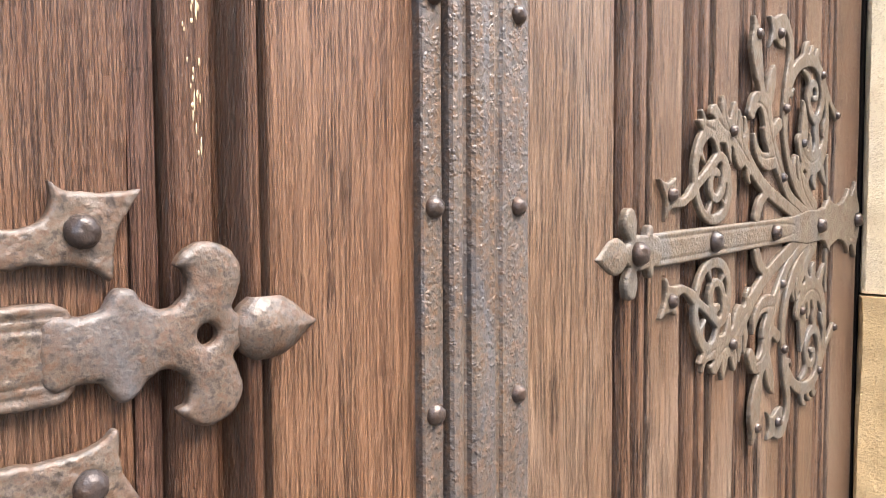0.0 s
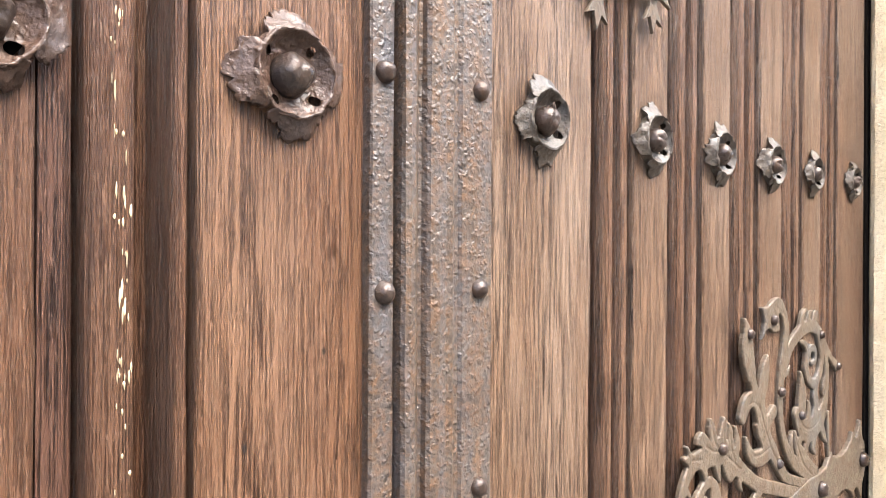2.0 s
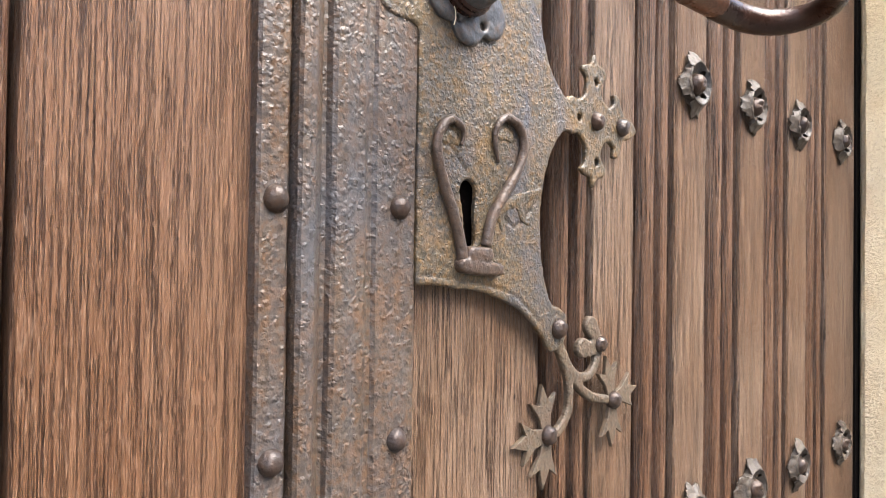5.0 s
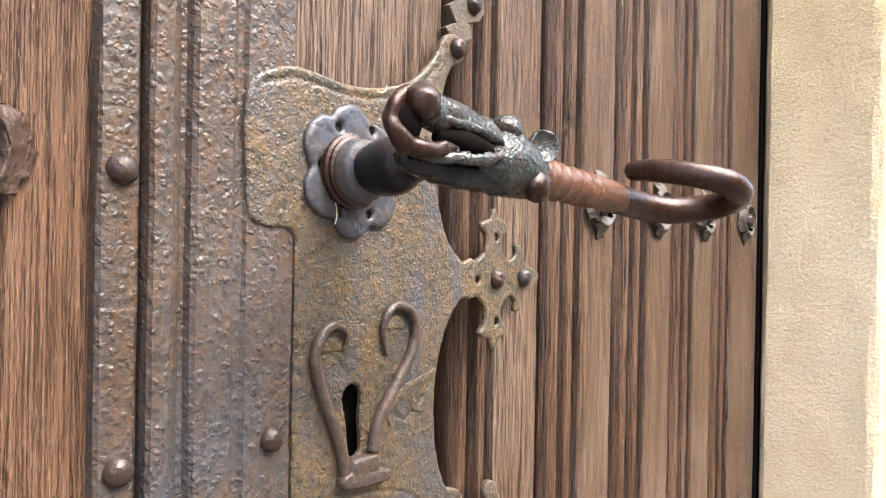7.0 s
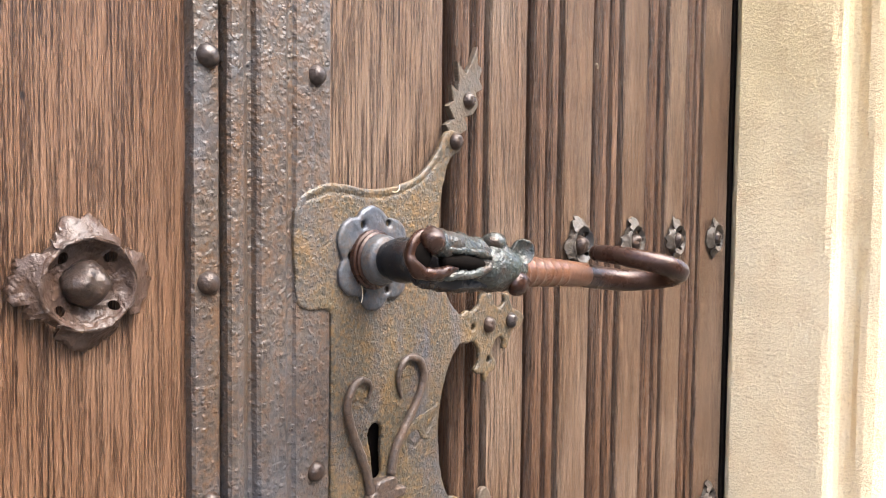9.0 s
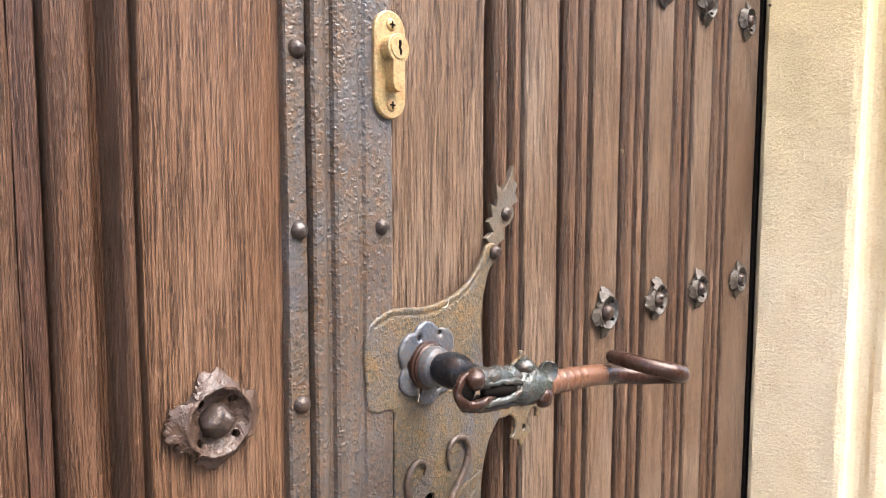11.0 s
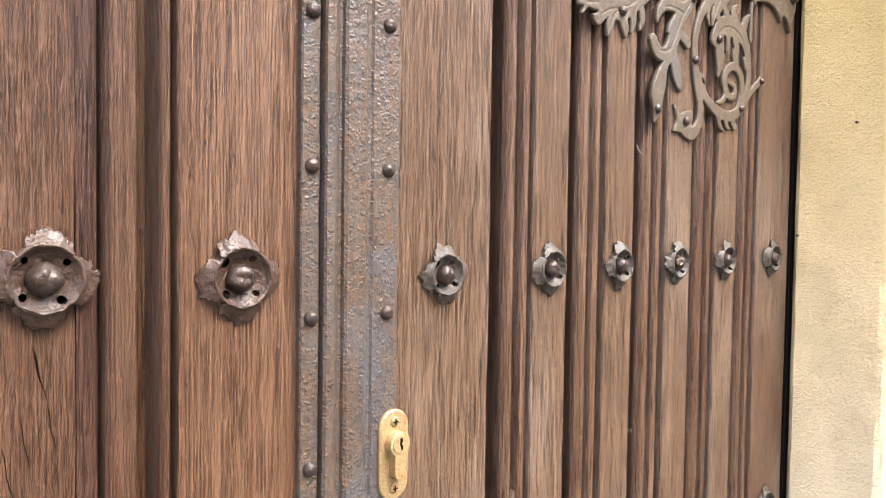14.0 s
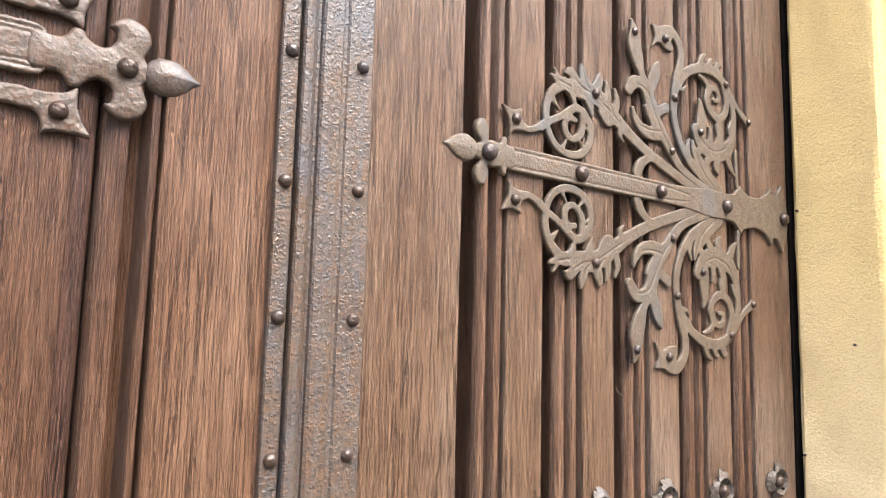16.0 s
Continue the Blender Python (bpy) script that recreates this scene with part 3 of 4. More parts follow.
def sheet(bm, outline, put, y, thick, holes=(), bevel=0.7, crown=0.0):
    """A flat plate cut to an outline (u, v in millimetres) with holes through it and filed edges."""
    def inset(loop, d):
        area = sum(a[0] * b[1] - b[0] * a[1] for a, b in zip(loop, loop[1:] + loop[:1]))
        s = 1 if area > 0 else -1
        out = []
        for i, (u, v) in enumerate(loop):
            a, b = loop[i - 1], loop[(i + 1) % len(loop)]
            du, dv = b[0] - a[0], b[1] - a[1]
            n = math.hypot(du, dv) or 1
            out.append((u - s * dv / n * d, v + s * du / n * d))
        return out

    loops = [(list(outline), 1)] + [(list(h), -1) for h in holes]
    fronts, flat, tess = [], [], []
    for loop, way in loops:
        small = inset(loop, bevel * way)
        ring = []
        for (u, v), (p, q) in zip(loop, small):
            x, z = put(u, v)
            X, Z = put(p, q)
            ring.append((bm.verts.new((x, y, z)), bm.verts.new((x, y - thick + bevel * 0.001, z)), bm.verts.new((X, y - thick, Z))))
        n = len(ring)
        for i in range(n):
            a, b = ring[i], ring[(i + 1) % n]
            bm.faces.new((a[0], b[0], b[1], a[1]))
            bm.faces.new((a[1], b[1], b[2], a[2]))
        fronts += [r[2] for r in ring]
        tess.append([Vector((p, q, 0)) for p, q in small])
    for tri in geometry.tessellate_polygon(tess):
        if len(set(tri)) == 3:
            try:
                bm.faces.new([fronts[i] for i in tri])
            except ValueError:
                pass


def arc(cu, cv, r, a0, a1, n=10, rv=None):
    rv = rv or r
    return [(cu + r * math.cos(radians(a0 + (a1 - a0) * k / n)), cv + rv * math.sin(radians(a0 + (a1 - a0) * k / n))) for k in range(n + 1)]


def ball(bm, c, r, n=12):
    """A round blob; r is one radius or three."""
    r = (r, r, r) if isinstance(r, (int, float)) else r
    made_ = bmesh.ops.create_uvsphere(bm, u_segments=n, v_segments=max(6, n * 2 // 3), radius=1.0)
    for v in made_["verts"]:
        v.co = Vector((c[0] + v.co.x * r[0], c[1] + v.co.y * r[1], c[2] + v.co.z * r[2]))


def rivet(parent, x, y, z, r, h, seed, slot=True):
    bm = bmesh.new()
    dome(bm, 0, 0.001, 0, r, h, 14, 5)
    for v in bm.verts:
        v.co += r * 0.07 * noise.noise_vector(v.co * (2.2 / r) + Vector((seed, seed * 2.1, 0)))
        if slot and abs(v.co.z + v.co.x * 0.5) < r * 0.12 and v.co.y < -h * 0.5:
            v.co.y += h * 0.12
    ob = part("nail", bm, NAIL_IRON, parent, "dark domed nail head", smooth=True)
    ob.location = (x, y, z)


def forged(name, put, y, thick, parent, mat, strokes=(), outlines=(), cuts=(), grooves=(), bevel=1.1, pillow=0.0, cell=1.0, pit=0.12, seed=0.0, label="", swell=1.0):
    """One piece of forged iron from bars (u, v, width) and outlines in millimetres, welded together, with filed edges,
    pierced by cuts, scored by grooves, and swelling by pillow towards its middle."""
    bars = [np.array([(u, v, w * swell + 0.3) for u, v, w in smooth_path(st, 4)]) for st in strokes]
    loops = [np.array(smooth_path(list(o) + [o[0]], 3)[:-1]) for o in outlines]
    pts = np.concatenate([b[:, :2] for b in bars] + loops)
    lo, hi = pts.min(0) - 13, pts.max(0) + 13
    U, V = np.meshgrid(np.arange(lo[0], hi[0], cell), np.arange(lo[1], hi[1], cell), indexing="ij")

    def along(path, taper):
        best = np.full(U.shape, 1e3)
        for a, b in zip(path, path[1:]):
            m = 14.0
            i0, i1 = int((min(a[0], b[0]) - m - lo[0]) / cell), int((max(a[0], b[0]) + m - lo[0]) / cell) + 1
            j0, j1 = int((min(a[1], b[1]) - m - lo[1]) / cell), int((max(a[1], b[1]) + m - lo[1]) / cell) + 1
            w = (slice(max(0, i0), i1), slice(max(0, j0), j1))
            d = b[:2] - a[:2]
            f = np.clip(((U[w] - a[0]) * d[0] + (V[w] - a[1]) * d[1]) / max(1e-9, d @ d), 0, 1)
            r = 0.5 * (a[2] + (b[2] - a[2]) * f) if taper else 0.0
            best[w] = np.minimum(best[w], np.hypot(U[w] - a[0] - f * d[0], V[w] - a[1] - f * d[1]) - r)
        return best

    def within(loop):
        best, odd = np.full(U.shape, 1e3), np.zeros(U.shape, bool)
        for a, b in zip(loop, np.roll(loop, -1, 0)):
            d = b - a
            f = np.clip(((U - a[0]) * d[0] + (V - a[1]) * d[1]) / max(1e-9, d @ d), 0, 1)
            best = np.minimum(best, np.hypot(U - a[0] - f * d[0], V - a[1] - f * d[1]))
            if abs(d[1]) > 1e-9:
                odd ^= ((a[1] > V) != (b[1] > V)) & (U < a[0] + d[0] * (V - a[1]) / d[1])
        return np.where(odd, -best, best)

    D = np.full(U.shape, 1e3)
    for shape in [along(b, True) for b in bars] + [within(l) for l in loops]:
        h = np.clip(0.5 + 0.5 * (D - shape) / 1.6, 0, 1)          # a small fillet where two bars meet
        D = np.where(np.abs(D - shape) < 1.6, D + (shape - D) * h - 1.6 * h * (1 - h), np.minimum(D, shape))
    D += 0.22 * np.sin(0.61 * U + 1.7 * np.sin(0.23 * V + seed)) * np.sin(0.53 * V + seed) + 0.12 * np.sin(1.9 * U + seed) * np.sin(2.2 * V)
    for u, v, r in cuts:
        D = np.maximum(D, r - np.hypot(U - u, V - v))
    D = np.where(np.abs(D) < 0.02, -0.02, D)
    e = np.clip(-D / bevel, 0, 1)
    H = thick * (0.62 + 0.38 * np.sqrt(np.clip(1 - (1 - e) ** 2, 0, 1))) * 1000
    H += pillow * np.clip(1 - np.exp(D / 7.0), 0, 1)
    H += pit * (np.sin(0.37 * U + 2 * np.sin(0.31 * V)) * np.sin(0.41 * V + seed) + 0.5 * np.sin(1.3 * U + seed) * np.sin(1.1 * V)) * e
    for g in grooves:
        H -= 0.9 * np.exp(-(along(np.array(smooth_path(g, 4)), False) / 0.75) ** 2) * e

    a0, a1, a2 = (put(*p) for p in ((0, 0), (1, 0), (0, 1)))
    flip = (a1[0] - a0[0]) * (a2[1] - a0[1]) - (a2[0] - a0[0]) * (a1[1] - a0[1]) < 0
    verts, faces, smooth_faces, known = [], [], [], {}

    def vert(key, u, v, h):
        if key not in known:
            x, z = put(u, v)
            known[key] = len(verts)
            verts.append((x, y - h * 0.001, z))
        return known[key]

    inside = D < 0
    busy = inside[:-1, :-1] | inside[1:, :-1] | inside[1:, 1:] | inside[:-1, 1:]
    for i, j in zip(*np.nonzero(busy)):
        ring = []
        corners = ((i, j), (i + 1, j), (i + 1, j + 1), (i, j + 1))
        for (p, q) in zip(corners, corners[1:] + corners[:1]):
            if inside[p]:
                ring.append((vert(p, U[p], V[p], H[p]), None))
            if inside[p] != inside[q]:
                f = D[p] / (D[p] - D[q])
                u, v = U[p] + f * (U[q] - U[p]), V[p] + f * (V[q] - V[p])
                key = (min(p, q), max(p, q))
                ring.append((vert(key, u, v, thick * 620), (key, u, v)))
        loop = [k for k, _ in ring]
        faces.append(loop[::-1] if flip else loop)
        smooth_faces.append(True)
        for (p, m), (q, n) in zip(ring, ring[1:] + ring[:1]):
            if m and n:
                wall = [vert((m[0], "a"), m[1], m[2], thick * 620), vert((n[0], "a"), n[1], n[2], thick * 620), vert((n[0], "b"), n[1], n[2], -0.3), vert((m[0], "b"), m[1], m[2], -0.3)]
                faces.append(wall if flip else wall[::-1])
                smooth_faces.append(True)
    me = bpy.data.meshes.new(name)
    me.from_pydata(verts, [], faces)
    me.materials.append(mat)
    me.polygons.foreach_set("use_smooth", smooth_faces)
    ob = new(name, me)
    ob.parent = parent
    if label:
        ob["label"] = label
    return ob


# ---------------------------------------------------------------- strap hinges
YS = -0.0006      # the ironwork lies this far in front of the boards


def half_scrollwork(thing, put, shift, y, seed, full=True, iron=SCROLL_IRON, reach=36):
    """Foliage of one half of a hinge, above its strap. shift moves the first scroll along the strap."""
    def sh(bar):
        return [(p[0] + shift * min(1.0, max(0.0, (110 - p[0]) / 110)), *p[1:]) for p in bar]

    if not full:
        tail = [(12, 20), (8, 16), (-2, 14.5), (-14, 15), (-22, 16), (-17, 8), (-12, -2), (-10.5, -12), (-10, -20), (-3, -15), (6, -13), (20, -12.5), (40, -12), (44, -6), (40, 0), (28, 1), (18, 2), (13, 6), (11, 13)]
        stem = [(22, -6, 11), (36, -5, 10), (46, 4, 9), (58, 18, 8), (78, 26, 8), (94, 18, 8), (98, 6, 8), (90, -5, 7), (78, -5, 7), (70, 4, 6)]
        forged("fishtail_scroll", put, y, 0.0040, thing, iron, [[(u - 88 + shift, v + reach, w) for u, v, w in stem]], [[(0.86 * u - 88 + shift, 0.86 * v + reach) for u, v in tail]], bevel=1.2, pillow=0.5, pit=0.3, seed=seed)
        x, z = put(-87 + shift, reach)
        rivet(thing, x, y - 0.0044, z, 0.0060, 0.0064, seed)
        return
    # fishtail, ring with its eye, and the branch whose crown of leaf tips carries them
    tail = [(-94, 19), (-89, 26), (-80, 28), (-70, 28), (-59, 31), (-48, 39), (-49, 46), (-59, 39), (-68, 35), (-75, 37), (-79, 43), (-78, 50), (-86, 47), (-94, 47), (-102, 49), (-95, 38), (-93, 30)]
    ring = [(-24, 86, 9), (-37, 77, 8), (-45, 64, 7), (-47, 52, 6.5), (-44, 36, 6), (-34, 23, 6), (-18, 17, 6.5), (1, 20, 7), (14, 33, 7), (15, 48, 7), (8, 61, 7), (-4, 66, 7), (-15, 61, 6.5), (-27, 53, 6), (-44, 44, 6), (-54, 37, 7)]
    eye = [(3, 62, 5), (4, 50, 6), (0, 39, 6), (-10, 33, 5.5), (-19, 37, 6), (-21, 47, 6), (-16, 54, 6), (-7, 53, 5)]
    branch = [(-40, 92, 2.5), (-28, 88, 9), (-10, 86, 14), (5, 87, 17), (23, 85, 17), (40, 76, 15), (56, 66, 13), (75, 55, 11), (107, 40, 10), (147, 26, 10), (194, 11, 10)]
    tips = [[(-4, 92, 9), (-13, 101, 9), (-20, 99, 2.5)], [(8, 92, 10), (4, 104, 8), (2, 113, 2)], [(22, 90, 10), (28, 101, 9), (29, 109, 3)], [(40, 80, 9), (41, 95, 7), (38, 104, 2)], [(51, 74, 9), (56, 87, 7), (52, 99, 2)],
            [(10, 82, 8), (15, 72, 7), (18, 62, 2)], [(30, 80, 9), (33, 68, 7), (42, 60, 6), (50, 62, 2.5)], [(-12, 82, 8), (-9, 74, 5), (-6, 66, 3)], [(64, 62, 7), (60, 52, 5), (65, 45, 2)],
            [(-24, 23, 4), (-19, 31, 1)], [(5, 27, 4), (-1, 33, 1)], [(13, 46, 4), (7, 48, 1)], [(-38, 68, 5), (-30, 60, 1)], [(-30, 90, 5), (-36, 100, 1.5)]]
    veins = [[(-8, 95), (6, 88), (24, 84), (60, 64)], [(4, 106), (9, 94), (18, 87)], [(28, 103), (27, 93), (34, 82)], [(40, 97), (42, 85), (50, 72)], [(-30, 89), (-14, 86)]]
    forged("ring_scroll", put, y, 0.0036, thing, iron, [sh(b) for b in [ring, eye, branch, *tips]] + [[(114, 38, 8), (101, 31, 8), (93, 24, 9.5), (88, 15, 9)]], [sh(tail)], grooves=[sh(g) for g in veins], bevel=0.7, swell=1.22, seed=seed)
    # middle leaf with its lobes and hanging bud
    stem = [(212, 15, 8), (185, 24, 8), (162, 34, 9), (146, 50, 11), (134, 63, 13), (120, 77, 16), (113, 94, 16), (106, 110, 14), (97, 126, 9), (90, 142, 15), (85, 158, 17), (85, 172, 11), (80, 184, 2)]
    lobes = [[(134, 65, 10), (112, 63, 13), (95, 66, 10), (85, 75, 7), (81, 86, 2)], [(110, 104, 11), (96, 115, 11), (83, 114, 12), (75, 104, 10)], [(118, 86, 10), (130, 93, 9), (138, 97, 10)],
             [(108, 106, 9), (116, 124, 13), (121, 137, 11), (126, 148, 2)], [(120, 78, 10), (108, 84, 7), (102, 92, 2)]]
    forged("middle_leaf", put, y, 0.0039, thing, iron, [stem, *lobes], grooves=[[(150, 46), (130, 68), (116, 90), (106, 110)], [(128, 68), (108, 66), (94, 68)], [(108, 106), (98, 112), (86, 113)]], bevel=0.7, swell=1.2, seed=seed + 1)
    # hook with its fishtail, and the large scroll that winds out of it
    hook = [(228, 16, 12), (205, 30, 11), (183, 43, 10), (164, 64, 8), (154, 91, 8), (155, 115, 8.5), (160, 137, 9), (168, 159, 9), (166, 177, 9), (153, 190, 10), (138, 188, 10), (126, 181, 8)]
    fish = [(114, 160), (121, 168), (130, 171), (142, 166), (154, 168), (150, 177), (153, 186), (142, 186), (130, 190), (116, 190), (121, 180), (119, 170)]
    rim = [(157, 122, 7), (168, 138, 9), (182, 151, 9), (206, 161, 10), (232, 163, 10), (255, 153, 9), (269, 134, 8.5), (273, 109, 8), (268, 84, 11), (254, 69, 17), (228, 63, 19), (205, 69, 15), (194, 84, 11)]
    curl = [(204, 151, 3), (214, 148, 5), (221, 139, 6.5), (217, 125, 7), (223, 113, 7), (238, 106, 8), (252, 112, 8), (259, 127, 8), (255, 143, 7), (248, 158, 7)]
    more = [[(219, 128, 5), (228, 141, 6), (240, 139, 6), (241, 129, 5), (233, 127, 4)], [(204, 76, 14), (206, 96, 14), (206, 110, 9), (203, 122, 2.5)], [(236, 70, 9), (243, 84, 10), (240, 95, 9), (244, 106, 6)], [(222, 72, 8), (224, 84, 6), (221, 92, 2)],
            [(256, 62, 9), (264, 50, 7), (271, 42, 2)], [(238, 56, 10), (234, 46, 8), (239, 38, 2.5)], [(221, 56, 10), (214, 46, 7), (216, 38, 2.5)], [(203, 62, 9), (195, 54, 6), (194, 46, 2)],
            [(206, 165, 8), (210, 176, 5), (217, 180, 2.5)], [(222, 166, 8), (226, 175, 5), (232, 177, 2)], [(238, 165, 8), (242, 174, 6), (248, 173, 2.5)], [(238, 18, 12), (215, 32, 14), (200, 46, 13), (191, 58, 8), (188, 69, 2.5)],
            [(182, 46, 6), (178, 60, 5), (182, 70, 2)], [(158, 128, 6), (170, 126, 4), (176, 132, 1.5)], [(272, 110, 5), (264, 100, 4), (262, 92, 1.5)]]
    stub = [(258, 152, 6), (271, 138, 6), (284, 126, 6), (295, 119, 7), (304, 114, 9)]
    wire = [(286, 12, 5), (278, 28, 4.5), (276, 46, 4), (276, 70, 5)]
    forged("large_scroll", put, y, 0.0033, thing, iron, [hook, rim, curl, stub, wire, *more], [fish], grooves=[[(196, 88), (206, 72), (228, 64), (252, 71), (264, 88)], [(228, 20), (206, 36), (192, 58)]], bevel=0.7, swell=1.24, seed=seed + 2)
    nails = [(-86, 38, 5.6), (22, 87, 5.2), (138, 178, 5.2), (84, 171, 5), (147, 49, 4.8), (154, 112, 4.8), (256, 152, 4.6), (202, 82, 4.6), (304, 114, 4.4)]
    for k, (u, v, r) in enumerate(nails):
        x, z = put(*sh([(u, v)])[0])
        rivet(thing, x, y - 0.0034, z, r * 0.001, r * 0.0011, seed + k)


def strap_hinge(x, zc, way, face, shift, seed, label, slotted=True, tilt=0.0, full=True, iron=SCROLL_IRON):
    """way 1: the strap points to -x and hangs on the jamb at +x; -1: mirrored."""
    thing = empty("strap_hinge")
    y = face + YS

    ca, sa = math.cos(radians(tilt)), math.sin(radians(tilt))

    def up(u, v):
        return x + way * (u * ca - v * sa) * 0.001, zc + (v * ca + u * sa) * 0.001

    def down(u, v):
        return up(u, -v)

    half_scrollwork(thing, up, shift, y, seed, full, iron, 36 if slotted else 39)
    half_scrollwork(thing, down, shift, y, seed + 30, full, iron, 36 if slotted else 45)
    # strap with a scored line along each edge and a forked tail
    if full:
        edge = [(-97, 9), (-90, 11.5), (-60, 12), (135, 11.5), (180, 13), (215, 17), (250, 16), (268, 18), (282, 30), (285, 25), (298, 21), (313, 19), (330, 22), (343, 29), (350, 37), (353, 29), (362, 28), (370, 36), (377, 44), (380, 28), (389, 14)]
        scores = [[(-90, 7.5), (20, 7.5), (130, 7.2), (176, 4)]]
    else:
        edge = [(-79, 8), (-76, 14), (-70, 16.5), (-40, 16), (0, 16), (135, 15), (388, 13)]
        scores = [[(-80, 8.5), (-40, 9.4), (20, 9)], [(-76, 12.2), (-30, 12)]]
    forged("strap", up, y, 0.0044, thing, iron, [], [[p for a, b in zip(edge, edge[1:]) for p in (a, ((a[0] + b[0]) / 2, (a[1] + b[1]) / 2))] + [edge[-1]] + [(u, -v) for u, v in reversed(edge)]],
           grooves=scores + [[(u, -v) for u, v in g] for g in scores], bevel=1.0 if full else 1.5, pit=0.12 if full else 0.2, seed=seed + 4)
    # finial: a pointed leaf and two lobes round a notched neck
    if full:
        forged("finial", up, y, 0.0052, thing, iron, [[(-120, 0, 20), (-138, 0, 9)], [(-122, 6, 8), (-125, 12, 9), (-127, 20, 15), (-127, 25, 11)], [(-122, -6, 8), (-125, -12, 9), (-127, -20, 15), (-127, -25, 11)],
               [(-116, 0, 24), (-96, 0, 22)], [(-102, 8, 9), (-101, 15, 6)], [(-102, -8, 9), (-101, -15, 6)]], cuts=[(-112, 18, 6), (-112, -18, 6), (-91, 15, 4.5), (-91, -15, 4.5)], bevel=1.6, pillow=1.0, seed=seed + 5)
        forged("leaf_tip", up, y, 0.0054, thing, iron, [[(-136, 0, 8), (-144, 0, 23), (-151, 0, 22), (-160, 0, 12), (-171, 0, 0.8)]], bevel=2.2, pillow=2.4, seed=seed + 6)
    else:
        half = [(-138, 5), (-134, 9), (-136, 14), (-138, 21), (-136, 28), (-130, 33), (-122, 34), (-116, 31), (-112, 26), *arc(-108, 19.5, 8.8, 142, 300, 10), (-100, 14.5), (-97, 18.5), (-92, 19.5), (-89, 16), (-86, 12), (-80, 11), (-68, 11)]
        forged("finial", up, y, 0.0046, thing, iron, [], [half + [(u, -v) for u, v in reversed(half)]], cuts=[] if slotted else [(-124, 0, 4.1)], bevel=2.4, pillow=2.0, pit=0.1, seed=seed + 5, label="smooth worn finial with curled lobes")
        forged("leaf_tip", up, y, 0.0046, thing, iron, [[(-144, 0, 20), (-148, 0, 26), (-153, 0, 24), (-160, 0, 15), (-172, 0, 1.2)]], bevel=4.0, pillow=7.0, pit=0.12, seed=seed + 6)
    for k, u in enumerate((-120 if full else -124, 0, 125, 250, 378)):
        if u == -124 and not slotted:
            continue
        px, pz = up(u, 0)
        rivet(thing, px, y - (0.0046 if u > -100 else 0.0062), pz, (0.0084 if u != 125 else 0.0076) if full else 0.0068, 0.0082 if full else 0.0072, seed + k * 3)
    return tagged(thing, label, "strap hinge", "wrought strap hinges")


strap_hinge(0.317, 1.714, 1, 0.0, 0, 3, "wrought iron strap hinge with leafy scrollwork")
strap_hinge(0.317, 0.4545, 1, 0.0, 17, 9, "wrought iron strap hinge with leafy scrollwork", tilt=1.8)
strap_hinge(-0.2295, 1.716, -1, 0.003, 0, 14, "wrought iron strap hinge with a rusty nail in its finial", full=False, iron=BROWN_IRON)
strap_hinge(-0.2300, 0.4355, -1, 0.003, 6, 21, "wrought iron strap hinge with an empty nail hole", slotted=False, full=False, iron=BROWN_IRON)


# ---------------------------------------------------------------- lock plate
def flat(u, v):
    return u * 0.001, v * 0.001


def star_leaf(bm, cu, cv, petals, y, thick):
    """A little forged flower of pointed, notched petals: (angle, length, width)."""
    for k, (a, ln, w) in enumerate(petals):
        d, e = math.cos(radians(a)), math.sin(radians(a))
        pts = [(0, -w * 0.2), (ln * 0.4, -w * 0.3), (ln * 0.78, -w * 0.66), (ln * 0.66, -w * 0.24), (ln * 1.06, 0), (ln * 0.66, w * 0.24), (ln * 0.78, w * 0.66), (ln * 0.4, w * 0.3), (0, w * 0.2)]
        sheet(bm, [(cu + p * d - q * e, cv + p * e + q * d) for p, q in pts], flat, y - 0.0002 * k, thick, bevel=0.4)


def tube(bm, knots, seg=14, per=6, grooves=None, up_=(0, 0, 1)):
    """A round bar through knots (x, y, z, radius) in millimetres."""
    path = smooth_path(knots, per)
    rings = []
    up_ = Vector(up_)
    for i, (x, y, z, r) in enumerate(path):
        a, b = Vector(path[max(0, i - 1)][:3]), Vector(path[min(len(path) - 1, i + 1)][:3])
        d = (b - a).normalized()
        s = d.cross(up_).normalized()
        w = s.cross(d)
        if grooves:
            r *= grooves(i / (len(path) - 1))
        rings.append([bm.verts.new((Vector((x, y, z)) + (s * math.cos(2 * math.pi * k / seg) + w * math.sin(2 * math.pi * k / seg)) * r) * 0.001) for k in range(seg)])
    for a, b in zip(rings, rings[1:]):
        for k in range(seg):
            bm.faces.new((a[k], a[(k + 1) % seg], b[(k + 1) % seg], b[k]))
    bm.faces.new(rings[0])
    bm.faces.new(rings[-1])


lock_plate = empty("lock_plate")
YP = -0.0132      # front of the plate
low_half = [(72.5, 939), (85, 939), (98, 937), (112, 936), (127, 932), (143, 926), (155, 917), (163, 910), (166, 905), (172, 903), (179, 906), (183, 914), (181, 922), (175, 926), (169, 928), (165, 934), (161, 945), (159, 958), (158, 973), (160, 988), (164, 1001), (169, 1011), (175, 1018), (180, 1021), (186, 1020), (191, 1021)]
cross_low = [(197, 1017), (199, 1011), (198, 1006), (194, 1002), (199, 999), (203, 998), (206, 992), (210, 997), (216, 999), (218, 1004), (214, 1008), (213, 1013), (216, 1018), (222, 1020), (227, 1017), (226, 1012), (231, 1012), (234, 1018), (238, 1023), (243, 1024), (250, 1028)]
